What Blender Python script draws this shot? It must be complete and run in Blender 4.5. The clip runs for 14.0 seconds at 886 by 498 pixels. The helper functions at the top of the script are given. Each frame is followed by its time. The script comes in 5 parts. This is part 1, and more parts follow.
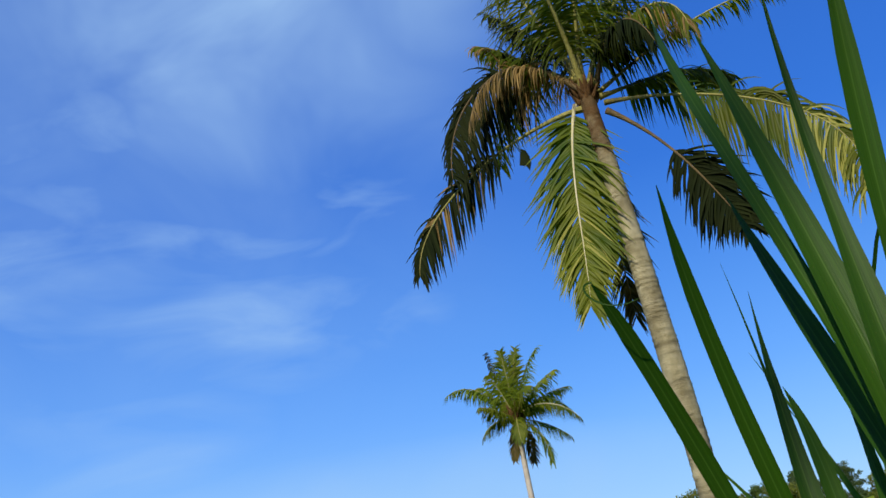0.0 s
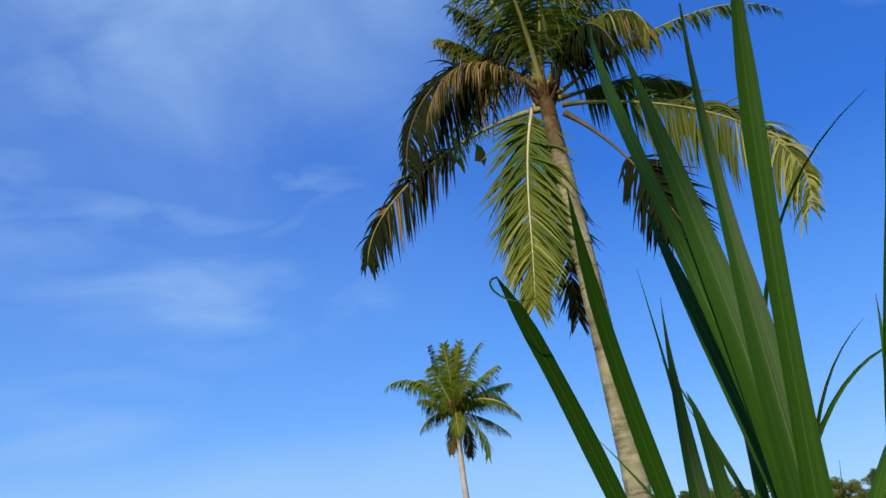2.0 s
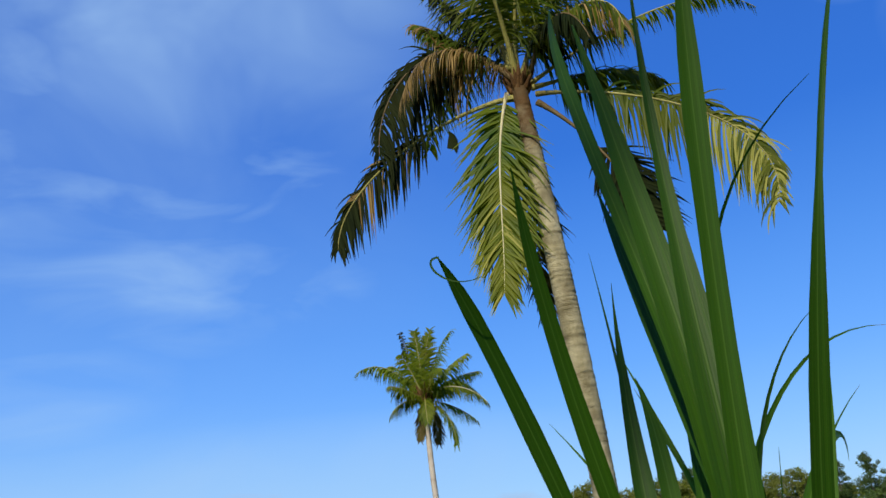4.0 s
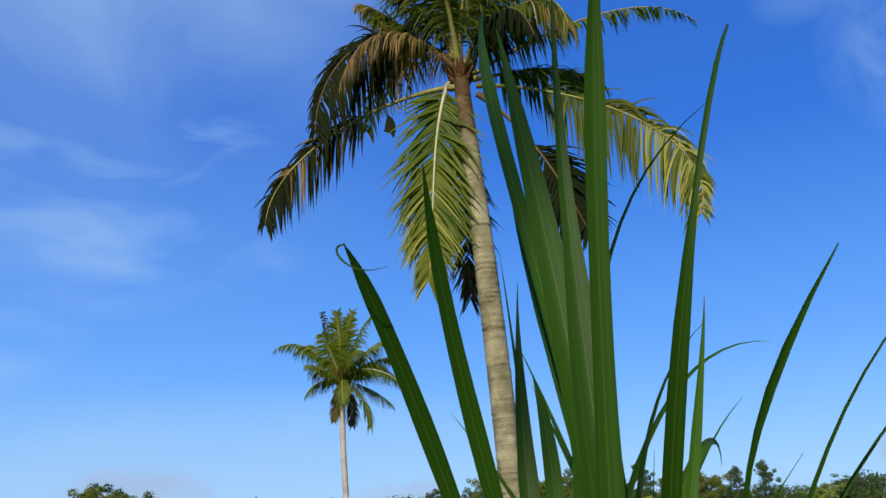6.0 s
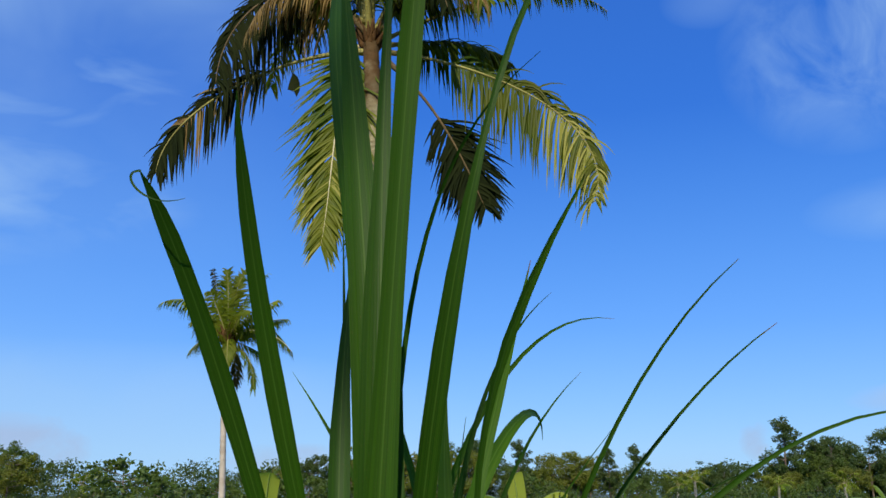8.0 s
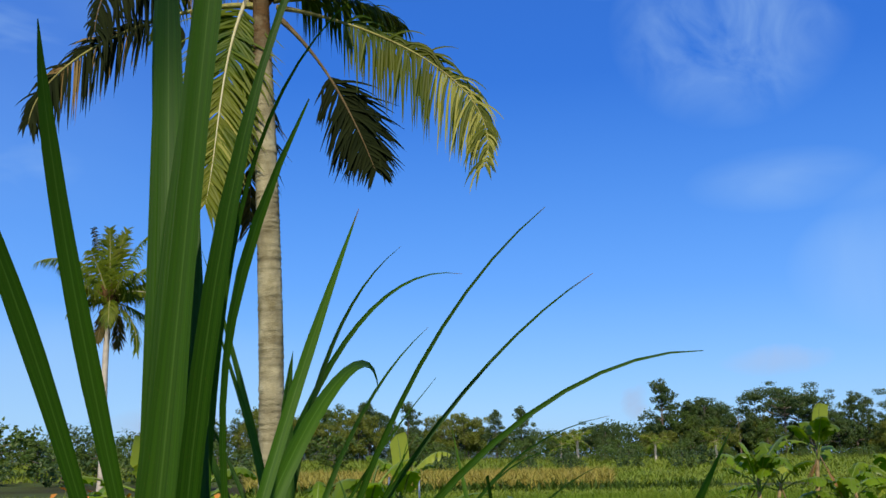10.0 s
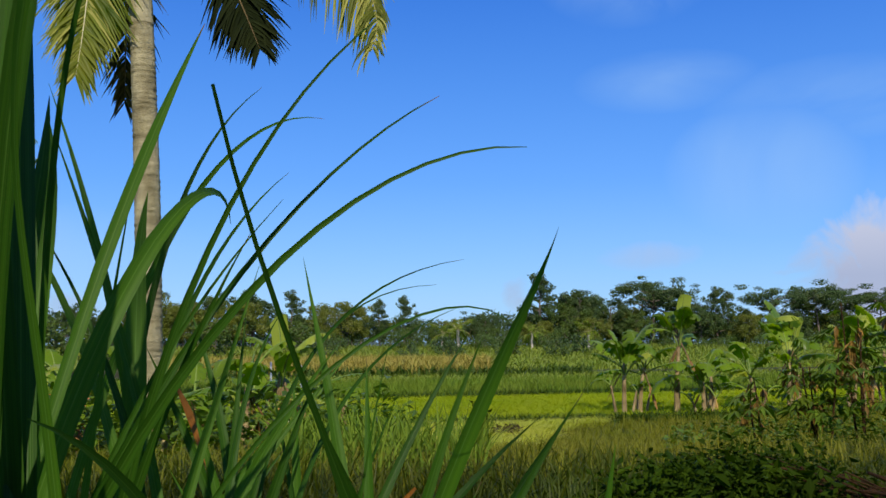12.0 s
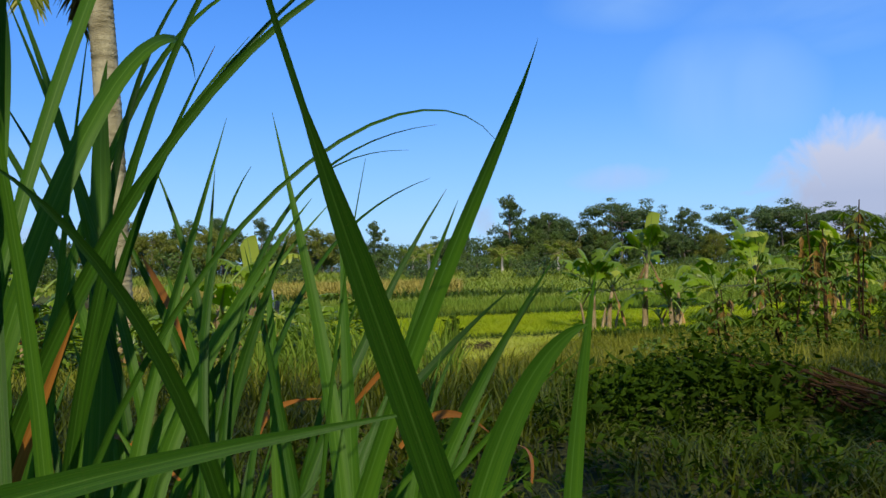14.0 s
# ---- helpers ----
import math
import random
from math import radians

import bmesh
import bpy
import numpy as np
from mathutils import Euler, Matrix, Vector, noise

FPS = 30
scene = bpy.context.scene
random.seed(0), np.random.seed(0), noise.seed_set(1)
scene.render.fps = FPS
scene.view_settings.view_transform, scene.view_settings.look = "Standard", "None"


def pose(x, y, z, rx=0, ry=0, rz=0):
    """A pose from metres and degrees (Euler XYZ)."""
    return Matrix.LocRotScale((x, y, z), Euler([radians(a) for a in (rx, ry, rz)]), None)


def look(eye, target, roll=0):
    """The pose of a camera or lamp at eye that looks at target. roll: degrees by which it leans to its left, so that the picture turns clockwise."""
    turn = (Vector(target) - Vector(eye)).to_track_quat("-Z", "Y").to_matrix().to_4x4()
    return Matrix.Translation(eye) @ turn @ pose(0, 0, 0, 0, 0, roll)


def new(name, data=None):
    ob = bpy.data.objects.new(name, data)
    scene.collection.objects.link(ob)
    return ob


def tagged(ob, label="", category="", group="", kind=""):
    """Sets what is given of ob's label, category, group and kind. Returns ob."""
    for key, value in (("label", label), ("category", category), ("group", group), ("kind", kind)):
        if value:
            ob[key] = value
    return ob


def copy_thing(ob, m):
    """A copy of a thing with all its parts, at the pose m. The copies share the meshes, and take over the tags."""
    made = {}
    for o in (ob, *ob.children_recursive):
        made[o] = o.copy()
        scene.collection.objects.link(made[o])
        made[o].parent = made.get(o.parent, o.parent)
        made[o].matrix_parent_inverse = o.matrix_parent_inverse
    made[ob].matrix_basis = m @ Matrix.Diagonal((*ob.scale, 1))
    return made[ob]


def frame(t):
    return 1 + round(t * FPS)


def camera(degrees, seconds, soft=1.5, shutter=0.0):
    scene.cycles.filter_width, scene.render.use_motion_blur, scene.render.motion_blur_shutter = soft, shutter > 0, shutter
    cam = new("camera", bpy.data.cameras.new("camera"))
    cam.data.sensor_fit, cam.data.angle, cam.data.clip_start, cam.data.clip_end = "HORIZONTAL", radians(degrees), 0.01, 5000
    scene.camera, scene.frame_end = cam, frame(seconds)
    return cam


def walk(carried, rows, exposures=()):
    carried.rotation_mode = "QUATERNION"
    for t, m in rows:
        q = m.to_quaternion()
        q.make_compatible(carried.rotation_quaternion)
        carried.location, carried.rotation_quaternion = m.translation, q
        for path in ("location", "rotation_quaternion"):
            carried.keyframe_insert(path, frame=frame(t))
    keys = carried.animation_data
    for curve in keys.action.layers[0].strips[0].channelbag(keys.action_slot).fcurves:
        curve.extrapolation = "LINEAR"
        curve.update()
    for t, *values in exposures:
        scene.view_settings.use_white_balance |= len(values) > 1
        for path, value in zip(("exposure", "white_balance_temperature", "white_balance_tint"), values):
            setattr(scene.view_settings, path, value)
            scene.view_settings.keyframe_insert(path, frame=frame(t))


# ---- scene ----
# camera and walk
cam = camera(53.0, 14.0, soft=1.5)
PATH = [
    (0, (0.292, -0.143, 0.874), (-0.166, 1.669, 1.587), -9.3),
    (0.5, (0.306, -0.140, 0.871), (-0.131, 1.680, 1.578), -8.8),
    (1, (0.310, -0.126, 0.871), (-0.107, 1.701, 1.570), -8.0),
    (1.5, (0.315, -0.136, 0.866), (-0.072, 1.701, 1.557), -7.2),
    (2, (0.331, -0.148, 0.861), (-0.027, 1.698, 1.542), -6.5),
    (2.5, (0.334, -0.134, 0.857), (-0.002, 1.720, 1.525), -6.2),
    (3, (0.345, -0.124, 0.858), (0.027, 1.737, 1.517), -6.2),
    (5.5, (0.368, -0.127, 0.851), (0.141, 1.760, 1.474), -4.1),
    (6, (0.382, -0.145, 0.852), (0.232, 1.754, 1.458), -2.8),
    (6.5, (0.400, -0.116, 0.849), (0.308, 1.792, 1.441), -1.6),
    (7, (0.419, -0.098, 0.851), (0.379, 1.817, 1.428), -1.0),
    (7.5, (0.439, -0.085, 0.848), (0.456, 1.836, 1.406), -0.3),
    (9.8, (0.520, -0.073, 0.838), (0.804, 1.850, 1.307), -0.7),
    (10, (0.525, -0.071, 0.834), (0.837, 1.851, 1.293), -0.7),
    (10.5, (0.541, -0.083, 0.823), (0.928, 1.835, 1.233), -0.6),
    (11, (0.550, -0.077, 0.809), (1.008, 1.839, 1.158), -0.8),
    (11.5, (0.557, -0.075, 0.789), (1.076, 1.838, 1.060), -0.2),
    (12, (0.562, -0.074, 0.769), (1.127, 1.832, 0.985), -0.3),
    (12.5, (0.566, -0.050, 0.754), (1.166, 1.852, 0.898), 0.1),
    (13, (0.562, -0.044, 0.729), (1.166, 1.861, 0.823), -0.6),
    (13.5, (0.561, -0.048, 0.707), (1.173, 1.855, 0.781), -1.0),
    (14, (0.563, -0.048, 0.690), (1.194, 1.850, 0.738), -1.4),
]
walk(cam, [(t, look(eye, target, roll)) for t, eye, target, roll in PATH], exposures=[(0.0, 0.0), (13.3, 0.02), (14.0, 0.12)])

# ---- world and sun ----
SUN_ELEVATION, SUN_AZIMUTH = radians(37), radians(190)   # azimuth clockwise from +y: behind the camera
SUN_WAY = Vector((math.sin(SUN_AZIMUTH) * math.cos(SUN_ELEVATION), math.cos(SUN_AZIMUTH) * math.cos(SUN_ELEVATION), math.sin(SUN_ELEVATION)))

world = bpy.data.worlds.new("sky")
scene.world = world
world.use_nodes = True
wt = world.node_tree
wt.nodes.clear()


def link(tree, a, b):
    tree.links.new(a, b)


def math_node(tree, op, a, b=None, clamp=False):
    n = tree.nodes.new("ShaderNodeMath")
    n.operation, n.use_clamp = op, clamp
    for i, v in enumerate((a, b)):
        if v is None:
            continue
        if isinstance(v, (int, float)):
            n.inputs[i].default_value = v
        else:
            tree.links.new(v, n.inputs[i])
    return n.outputs[0]


sky = wt.nodes.new("ShaderNodeTexSky")
sky.sky_type, sky.sun_disc = "NISHITA", False
sky.sun_elevation, sky.sun_rotation = SUN_ELEVATION, SUN_AZIMUTH
sky.altitude, sky.air_density, sky.dust_density, sky.ozone_density = 100, 1.0, 0.6, 4.0
hue = wt.nodes.new("ShaderNodeHueSaturation")
hue.inputs["Hue"].default_value, hue.inputs["Saturation"].default_value, hue.inputs["Value"].default_value = 0.505, 1.35, 1.0
link(wt, sky.outputs[0], hue.inputs["Color"])
coord = wt.nodes.new("ShaderNodeTexCoord")
sep = wt.nodes.new("ShaderNodeSeparateXYZ")
link(wt, coord.outputs["Generated"], sep.inputs[0])
azimuth = math_node(wt, "MULTIPLY", math_node(wt, "ARCTAN2", sep.outputs[0], sep.outputs[1]), 57.2958)
elevation = math_node(wt, "MULTIPLY", math_node(wt, "ARCSINE", sep.outputs[2]), 57.2958)
flat = wt.nodes.new("ShaderNodeCombineXYZ")
link(wt, azimuth, flat.inputs[0])
link(wt, elevation, flat.inputs[1])


def cloud_noise(scale, stretch, detail, lift, tilt=0.0, rough=0.55):
    """Soft noise over azimuth and elevation, stretched along the streaks of a cloud."""
    mp = wt.nodes.new("ShaderNodeMapping")
    mp.inputs["Rotation"].default_value = (0, 0, radians(tilt))
    mp.inputs["Scale"].default_value = (scale, scale * stretch, 1)
    mp.inputs["Location"].default_value = (lift, lift * 0.7, lift)
    link(wt, flat.outputs[0], mp.inputs[0])
    n = wt.nodes.new("ShaderNodeTexNoise")
    n.inputs["Scale"].default_value, n.inputs["Detail"].default_value, n.inputs["Roughness"].default_value = 1.0, detail, rough
    n.inputs["Distortion"].default_value = 0.6
    link(wt, mp.outputs[0], n.inputs["Vector"])
    return n.outputs["Fac"]


def cloud(az, el, wide, high, noise_out, low, gain, amount):
    """Coverage of one cloud: an oval in the sky, broken up by noise."""
    dx = math_node(wt, "DIVIDE", math_node(wt, "SUBTRACT", azimuth, az), wide)
    dy = math_node(wt, "DIVIDE", math_node(wt, "SUBTRACT", elevation, el), high)
    r = math_node(wt, "ADD", math_node(wt, "MULTIPLY", dx, dx), math_node(wt, "MULTIPLY", dy, dy))
    fall = math_node(wt, "SUBTRACT", 1.0, r, clamp=True)
    body = math_node(wt, "MULTIPLY", math_node(wt, "SUBTRACT", noise_out, low), gain, clamp=True)
    return math_node(wt, "MULTIPLY", math_node(wt, "MULTIPLY", fall, body), amount)


wisp = cloud_noise(0.085, 3.0, 5, 3.0, -14, 0.48)
soft_noise = cloud_noise(0.07, 1.2, 4, 9.0)
puff = cloud_noise(0.20, 1.0, 6, 5.0)
cover = None
for c in (
    cloud(-46, 32, 46, 32, soft_noise, 0.0, 1.3, 0.33),
    cloud(-25, 39, 22, 16, soft_noise, 0.16, 1.7, 0.90),    # bright veil high up
    cloud(-26, 23.6, 14, 4.2, wisp, 0.36, 2.6, 0.80),         # cirrus streaks
    cloud(-26.5, 17.6, 14, 5.0, wisp, 0.37, 2.4, 0.72),
    cloud(-37, 29, 11, 6.0, wisp, 0.36, 2.2, 0.55),
    cloud(-42, 21.5, 17, 8.0, wisp, 0.34, 2.2, 0.56),
    cloud(-36, 11.5, 11, 5.0, wisp, 0.32, 2.4, 0.48),
    cloud(-14, 29, 9, 6.0, soft_noise, 0.10, 1.6, 0.30),
    cloud(28.8, 26.2, 8.0, 6.6, puff, 0.36, 2.6, 0.60),       # torn veil over the fields
    cloud(21, 30, 3.6, 1.8, soft_noise, 0.1, 1.8, 0.30),
    cloud(36.6, 10.6, 6.0, 4.2, soft_noise, 0.20, 2.2, 0.52),
    cloud(31, 16.3, 6, 2.0, wisp, 0.30, 2.4, 0.30),
    cloud(41, 14.4, 8, 2.6, wisp, 0.28, 2.4, 0.40),
    cloud(-60, 20, 25, 16, wisp, 0.36, 2.2, 0.45),
    cloud(-22, 5.5, 26, 4.0, soft_noise, 0.10, 1.8, 0.50),    # pale band low over the horizon
    cloud(150, 35, 60, 20, wisp, 0.40, 2.4, 0.4),
):
    cover = c if cover is None else math_node(wt, "MAXIMUM", cover, c)


def heap_cloud(az, el, wide, high, edge, amount):
    """Coverage of a low heaped cloud: an oval whose rim is broken into lumps."""
    dx = math_node(wt, "DIVIDE", math_node(wt, "SUBTRACT", azimuth, az), wide)
    dy = math_node(wt, "DIVIDE", math_node(wt, "SUBTRACT", elevation, el), high)
    r = math_node(wt, "ADD", math_node(wt, "MULTIPLY", dx, dx), math_node(wt, "MULTIPLY", dy, dy))
    lump = math_node(wt, "MULTIPLY", math_node(wt, "SUBTRACT", puff, 0.5), 3.2)
    body = math_node(wt, "MULTIPLY", math_node(wt, "SUBTRACT", math_node(wt, "ADD", 1.0, lump), r), edge, True)
    return math_node(wt, "MULTIPLY", body, amount)


heaps = None
for c in (
    heap_cloud(44.5, 3.8, 8.2, 5.0, 1.5, 0.95),
    heap_cloud(58, 5.0, 10, 5.0, 1.2, 0.85),
    heap_cloud(29.5, 5.6, 3.2, 0.9, 0.8, 0.34),
    heap_cloud(21.2, 3.2, 1.1, 1.3, 1.2, 0.60),
    heap_cloud(-24, 3.0, 5.5, 1.6, 1.0, 0.55),
    heap_cloud(-8, 2.2, 4.0, 1.1, 1.0, 0.40),
):
    heaps = c if heaps is None else math_node(wt, "MAXIMUM", heaps, c)
haze = math_node(wt, "MULTIPLY", math_node(wt, "POWER", math_node(wt, "SUBTRACT", 1.0, math_node(wt, "DIVIDE", elevation, 26.0), clamp=True), 2.0), 0.30)
hazed = wt.nodes.new("ShaderNodeMix")
hazed.data_type = "RGBA"
link(wt, haze, hazed.inputs[0])
deep = wt.nodes.new("ShaderNodeValToRGB")        # the deep, even blue of the clear zenith side
deep.color_ramp.elements[0].position, deep.color_ramp.elements[0].color = 0.0, (0.30, 0.60, 1.0, 1)
deep.color_ramp.elements[1].position, deep.color_ramp.elements[1].color = 1.0, (0.035, 0.12, 0.46, 1)
for spot, tone in ((0.13, (0.118, 0.362, 1.0, 1)), (0.30, (0.047, 0.188, 0.75, 1)), (0.5, (0.044, 0.150, 0.61, 1))):
    el = deep.color_ramp.elements.new(spot)
    el.color = tone
link(wt, math_node(wt, "DIVIDE", elevation, 80.0, True), deep.inputs[0])
lift = wt.nodes.new("ShaderNodeMix")
lift.data_type, lift.blend_type = "RGBA", "MULTIPLY"
lift.inputs[0].default_value = 1.0
link(wt, deep.outputs[0], lift.inputs[6])
lift.inputs[7].default_value = (6.6, 7.0, 7.4, 1)
clear = wt.nodes.new("ShaderNodeMix")
clear.data_type = "RGBA"
clear.inputs[0].default_value = 0.72
link(wt, hue.outputs[0], clear.inputs[6])
link(wt, lift.outputs[2], clear.inputs[7])
link(wt, clear.outputs[2], hazed.inputs[6])
hazed.inputs[7].default_value = (2.6, 4.3, 6.4, 1)
mixed = wt.nodes.new("ShaderNodeMix")
mixed.data_type = "RGBA"
link(wt, cover, mixed.inputs[0])
link(wt, hazed.outputs[2], mixed.inputs[6])
mixed.inputs[7].default_value = (2.75, 4.35, 6.6, 1)
heap_tone = wt.nodes.new("ShaderNodeMix")          # grey bases, pale tops
heap_tone.data_type = "RGBA"
link(wt, math_node(wt, "MULTIPLY", math_node(wt, "SUBTRACT", elevation, 4.0), 0.22, True), heap_tone.inputs[0])
heap_tone.inputs[6].default_value, heap_tone.inputs[7].default_value = (2.9, 3.3, 4.6, 1), (4.5, 4.6, 5.5, 1)
heaped = wt.nodes.new("ShaderNodeMix")
heaped.data_type = "RGBA"
link(wt, heaps, heaped.inputs[0])
link(wt, mixed.outputs[2], heaped.inputs[6])
link(wt, heap_tone.outputs[2], heaped.inputs[7])
back = wt.nodes.new("ShaderNodeBackground")
back.inputs["Strength"].default_value = 0.14
link(wt, heaped.outputs[2], back.inputs["Color"])
out = wt.nodes.new("ShaderNodeOutputWorld")
link(wt, back.outputs[0], out.inputs[0])

sun_data = bpy.data.lights.new("sun", "SUN")
sun_data.energy, sun_data.angle, sun_data.color = 4.8, radians(0.55), (1.0, 0.90, 0.74)
sun = new("sun", sun_data)
sun.matrix_world = look(SUN_WAY * 50, (0, 0, 0))


# ---- materials ----
def node(tree, kind, **values):
    n = tree.nodes.new(kind)
    for k, v in values.items():
        n.inputs[k].default_value = v
    return n


def mix_colour(tree, fac, a, b):
    m = tree.nodes.new("ShaderNodeMix")
    m.data_type = "RGBA"
    for sock, v in ((m.inputs[0], fac), (m.inputs[6], a), (m.inputs[7], b)):
        if isinstance(v, (int, float)):
            sock.default_value = v
        elif isinstance(v, tuple):
            sock.default_value = (*v, 1)
        else:
            tree.links.new(v, sock)
    return m.outputs[2]


def noise_fac(tree, scale, detail=4, low=0.3, high=0.7, coords="Object", stretch=(1, 1, 1)):
    c = tree.nodes.new("ShaderNodeTexCoord")
    mp = tree.nodes.new("ShaderNodeMapping")
    mp.inputs["Scale"].default_value = stretch
    tree.links.new(c.outputs[coords], mp.inputs[0])
    n = node(tree, "ShaderNodeTexNoise", Scale=scale, Detail=detail)
    tree.links.new(mp.outputs[0], n.inputs["Vector"])
    r = node(tree, "ShaderNodeMapRange", **{"From Min": low, "From Max": high})
    tree.links.new(n.outputs["Fac"], r.inputs["Value"])
    return r.outputs[0]


def random_fac(tree, island=True):
    if island:
        return tree.nodes.new("ShaderNodeNewGeometry").outputs["Random Per Island"]
    return tree.nodes.new("ShaderNodeObjectInfo").outputs["Random"]


def finish(tree, colour, rough, through_light=0.0, bump=None, bump_strength=0.3, metal=0.0, through_colour=None, spec=0.5, bump_distance=0.01):
    p = node(tree, "ShaderNodeBsdfPrincipled", Roughness=rough, Metallic=metal)
    p.inputs["Specular IOR Level"].default_value = spec
    tree.links.new(colour, p.inputs["Base Color"])
    if bump is not None:
        b = node(tree, "ShaderNodeBump", Strength=bump_strength, Distance=bump_distance)
        tree.links.new(bump, b.inputs["Height"])
        tree.links.new(b.outputs[0], p.inputs["Normal"])
    shader = p.outputs[0]
    if through_light:
        tl = tree.nodes.new("ShaderNodeBsdfTranslucent")
        tree.links.new(through_colour if through_colour is not None else colour, tl.inputs["Color"])
        ms = node(tree, "ShaderNodeMixShader", Fac=through_light)
        tree.links.new(shader, ms.inputs[1])
        tree.links.new(tl.outputs[0], ms.inputs[2])
        shader = ms.outputs[0]
    o = tree.nodes.new("ShaderNodeOutputMaterial")
    tree.links.new(shader, o.inputs[0])


def material(name):
    m = bpy.data.materials.new(name)
    m.use_nodes = True
    m.node_tree.nodes.clear()
    return m, m.node_tree


def leaf_material(name, a, b, c, rough=0.45, light=0.4, island=True, noise_scale=6.0, bright=1.6, spec=0.4):
    """Foliage: three tones mixed by leaf and by patch, with light shining through."""
    m, t = material(name)
    col = mix_colour(t, random_fac(t, island), a, b)
    col = mix_colour(t, math_node(t, "MULTIPLY", noise_fac(t, noise_scale, 3), 0.6), col, c)
    thr = mix_colour(t, 1.0, col, col)
    gain = t.nodes.new("ShaderNodeHueSaturation")
    gain.inputs["Value"].default_value, gain.inputs["Saturation"].default_value = bright, 1.1
    t.links.new(thr, gain.inputs["Color"])
    finish(t, col, rough, light, through_colour=gain.outputs[0], spec=spec)
    return m


def blade_material(name, dark, pale, rib, tip, light=0.35):
    """Long grass leaf: fine veins along it, a pale rib, streaks and a dry point."""
    m, t = material(name)
    uv = t.nodes.new("ShaderNodeUVMap")
    s = t.nodes.new("ShaderNodeSeparateXYZ")
    t.links.new(uv.outputs[0], s.inputs[0])
    wave = math_node(t, "SINE", math_node(t, "MULTIPLY", s.outputs[0], 75.0))
    fine = math_node(t, "MULTIPLY", math_node(t, "ADD", wave, 1.0), 0.10)
    # broad lengthwise bands that paint the shading of the leaf's folds
    band = noise_fac(t, 2.2, 2, 0.38, 0.62, "UV", (3.2, 0.25, 1))
    streak = noise_fac(t, 5.0, 5, 0.35, 0.7, "UV", (9, 0.7, 1))
    r = random_fac(t, False)
    col = mix_colour(t, math_node(t, "ADD", math_node(t, "MULTIPLY", math_node(t, "ADD", streak, band), 0.38), math_node(t, "MULTIPLY", r, 0.26), True), dark, pale)
    col = mix_colour(t, fine, col, pale)
    mid = math_node(t, "ABSOLUTE", math_node(t, "SUBTRACT", s.outputs[0], 0.5))
    ribf = math_node(t, "MULTIPLY", math_node(t, "SUBTRACT", 1.0, math_node(t, "DIVIDE", mid, 0.040), True), 0.36)
    col = mix_colour(t, ribf, col, rib)
    dry = math_node(t, "MULTIPLY", math_node(t, "SUBTRACT", s.outputs[1], math_node(t, "ADD", 0.955, math_node(t, "MULTIPLY", r, 0.08))), 25.0, True)
    col = mix_colour(t, dry, col, tip)
    spots = noise_fac(t, 60.0, 2, 0.66, 0.72, "UV", (1, 8, 1))
    col = mix_colour(t, math_node(t, "MULTIPLY", spots, 0.22), col, tip)
    bump = math_node(t, "ADD", math_node(t, "MULTIPLY", wave, 0.5), streak)
    gain = t.nodes.new("ShaderNodeHueSaturation")
    gain.inputs["Value"].default_value = 1.5
    t.links.new(col, gain.inputs["Color"])
    finish(t, col, 0.48, light, bump, 0.15, through_colour=gain.outputs[0], spec=0.16, bump_distance=0.0006)
    return m


def bark_material(name, a, b, c, ring=0.0, rough=0.85, scale=8.0, top=None):
    m, t = material(name)
    col = mix_colour(t, noise_fac(t, scale, 6, 0.3, 0.7, "Object", (1, 1, 0.5)), a, b)
    col = mix_colour(t, math_node(t, "MULTIPLY", noise_fac(t, scale * 0.35, 3, 0.5, 0.7), 0.7), col, c)
    if top:                                     # brown fibre clinging to the upper trunk
        z = t.nodes.new("ShaderNodeSeparateXYZ")
        t.links.new(t.nodes.new("ShaderNodeTexCoord").outputs["Object"], z.inputs[0])
        reach = math_node(t, "ADD", z.outputs[2], math_node(t, "MULTIPLY", noise_fac(t, 3.0, 4, 0.3, 0.7), 1.2))
        col = mix_colour(t, math_node(t, "MULTIPLY", math_node(t, "SUBTRACT", reach, top[0]), top[1], True), col, top[2])
    n = noise_fac(t, scale * 6, 6, 0.2, 0.8, "Object", (1, 1, 3.0))
    if ring:
        col = mix_colour(t, math_node(t, "MULTIPLY", noise_fac(t, ring, 3, 0.5, 0.75, "Object", (0.12, 0.12, 1.0)), 0.55), col, c)
    finish(t, col, rough, 0, n, 0.6, spec=0.2, bump_distance=0.02)
    return m


def ground_material(name):
    m, t = material(name)
    col = mix_colour(t, noise_fac(t, 1.3, 6, 0.35, 0.65), (0.040, 0.042, 0.012), (0.062, 0.046, 0.018))
    col = mix_colour(t, noise_fac(t, 14.0, 5, 0.45, 0.7), col, (0.026, 0.034, 0.008))
    col = mix_colour(t, math_node(t, "MULTIPLY", noise_fac(t, 0.06, 3, 0.4, 0.6), 0.7), col, (0.10, 0.14, 0.028))
    finish(t, col, 0.95, 0, noise_fac(t, 22.0, 6, 0.2, 0.8), 0.7, spec=0.1, bump_distance=0.05)
    return m


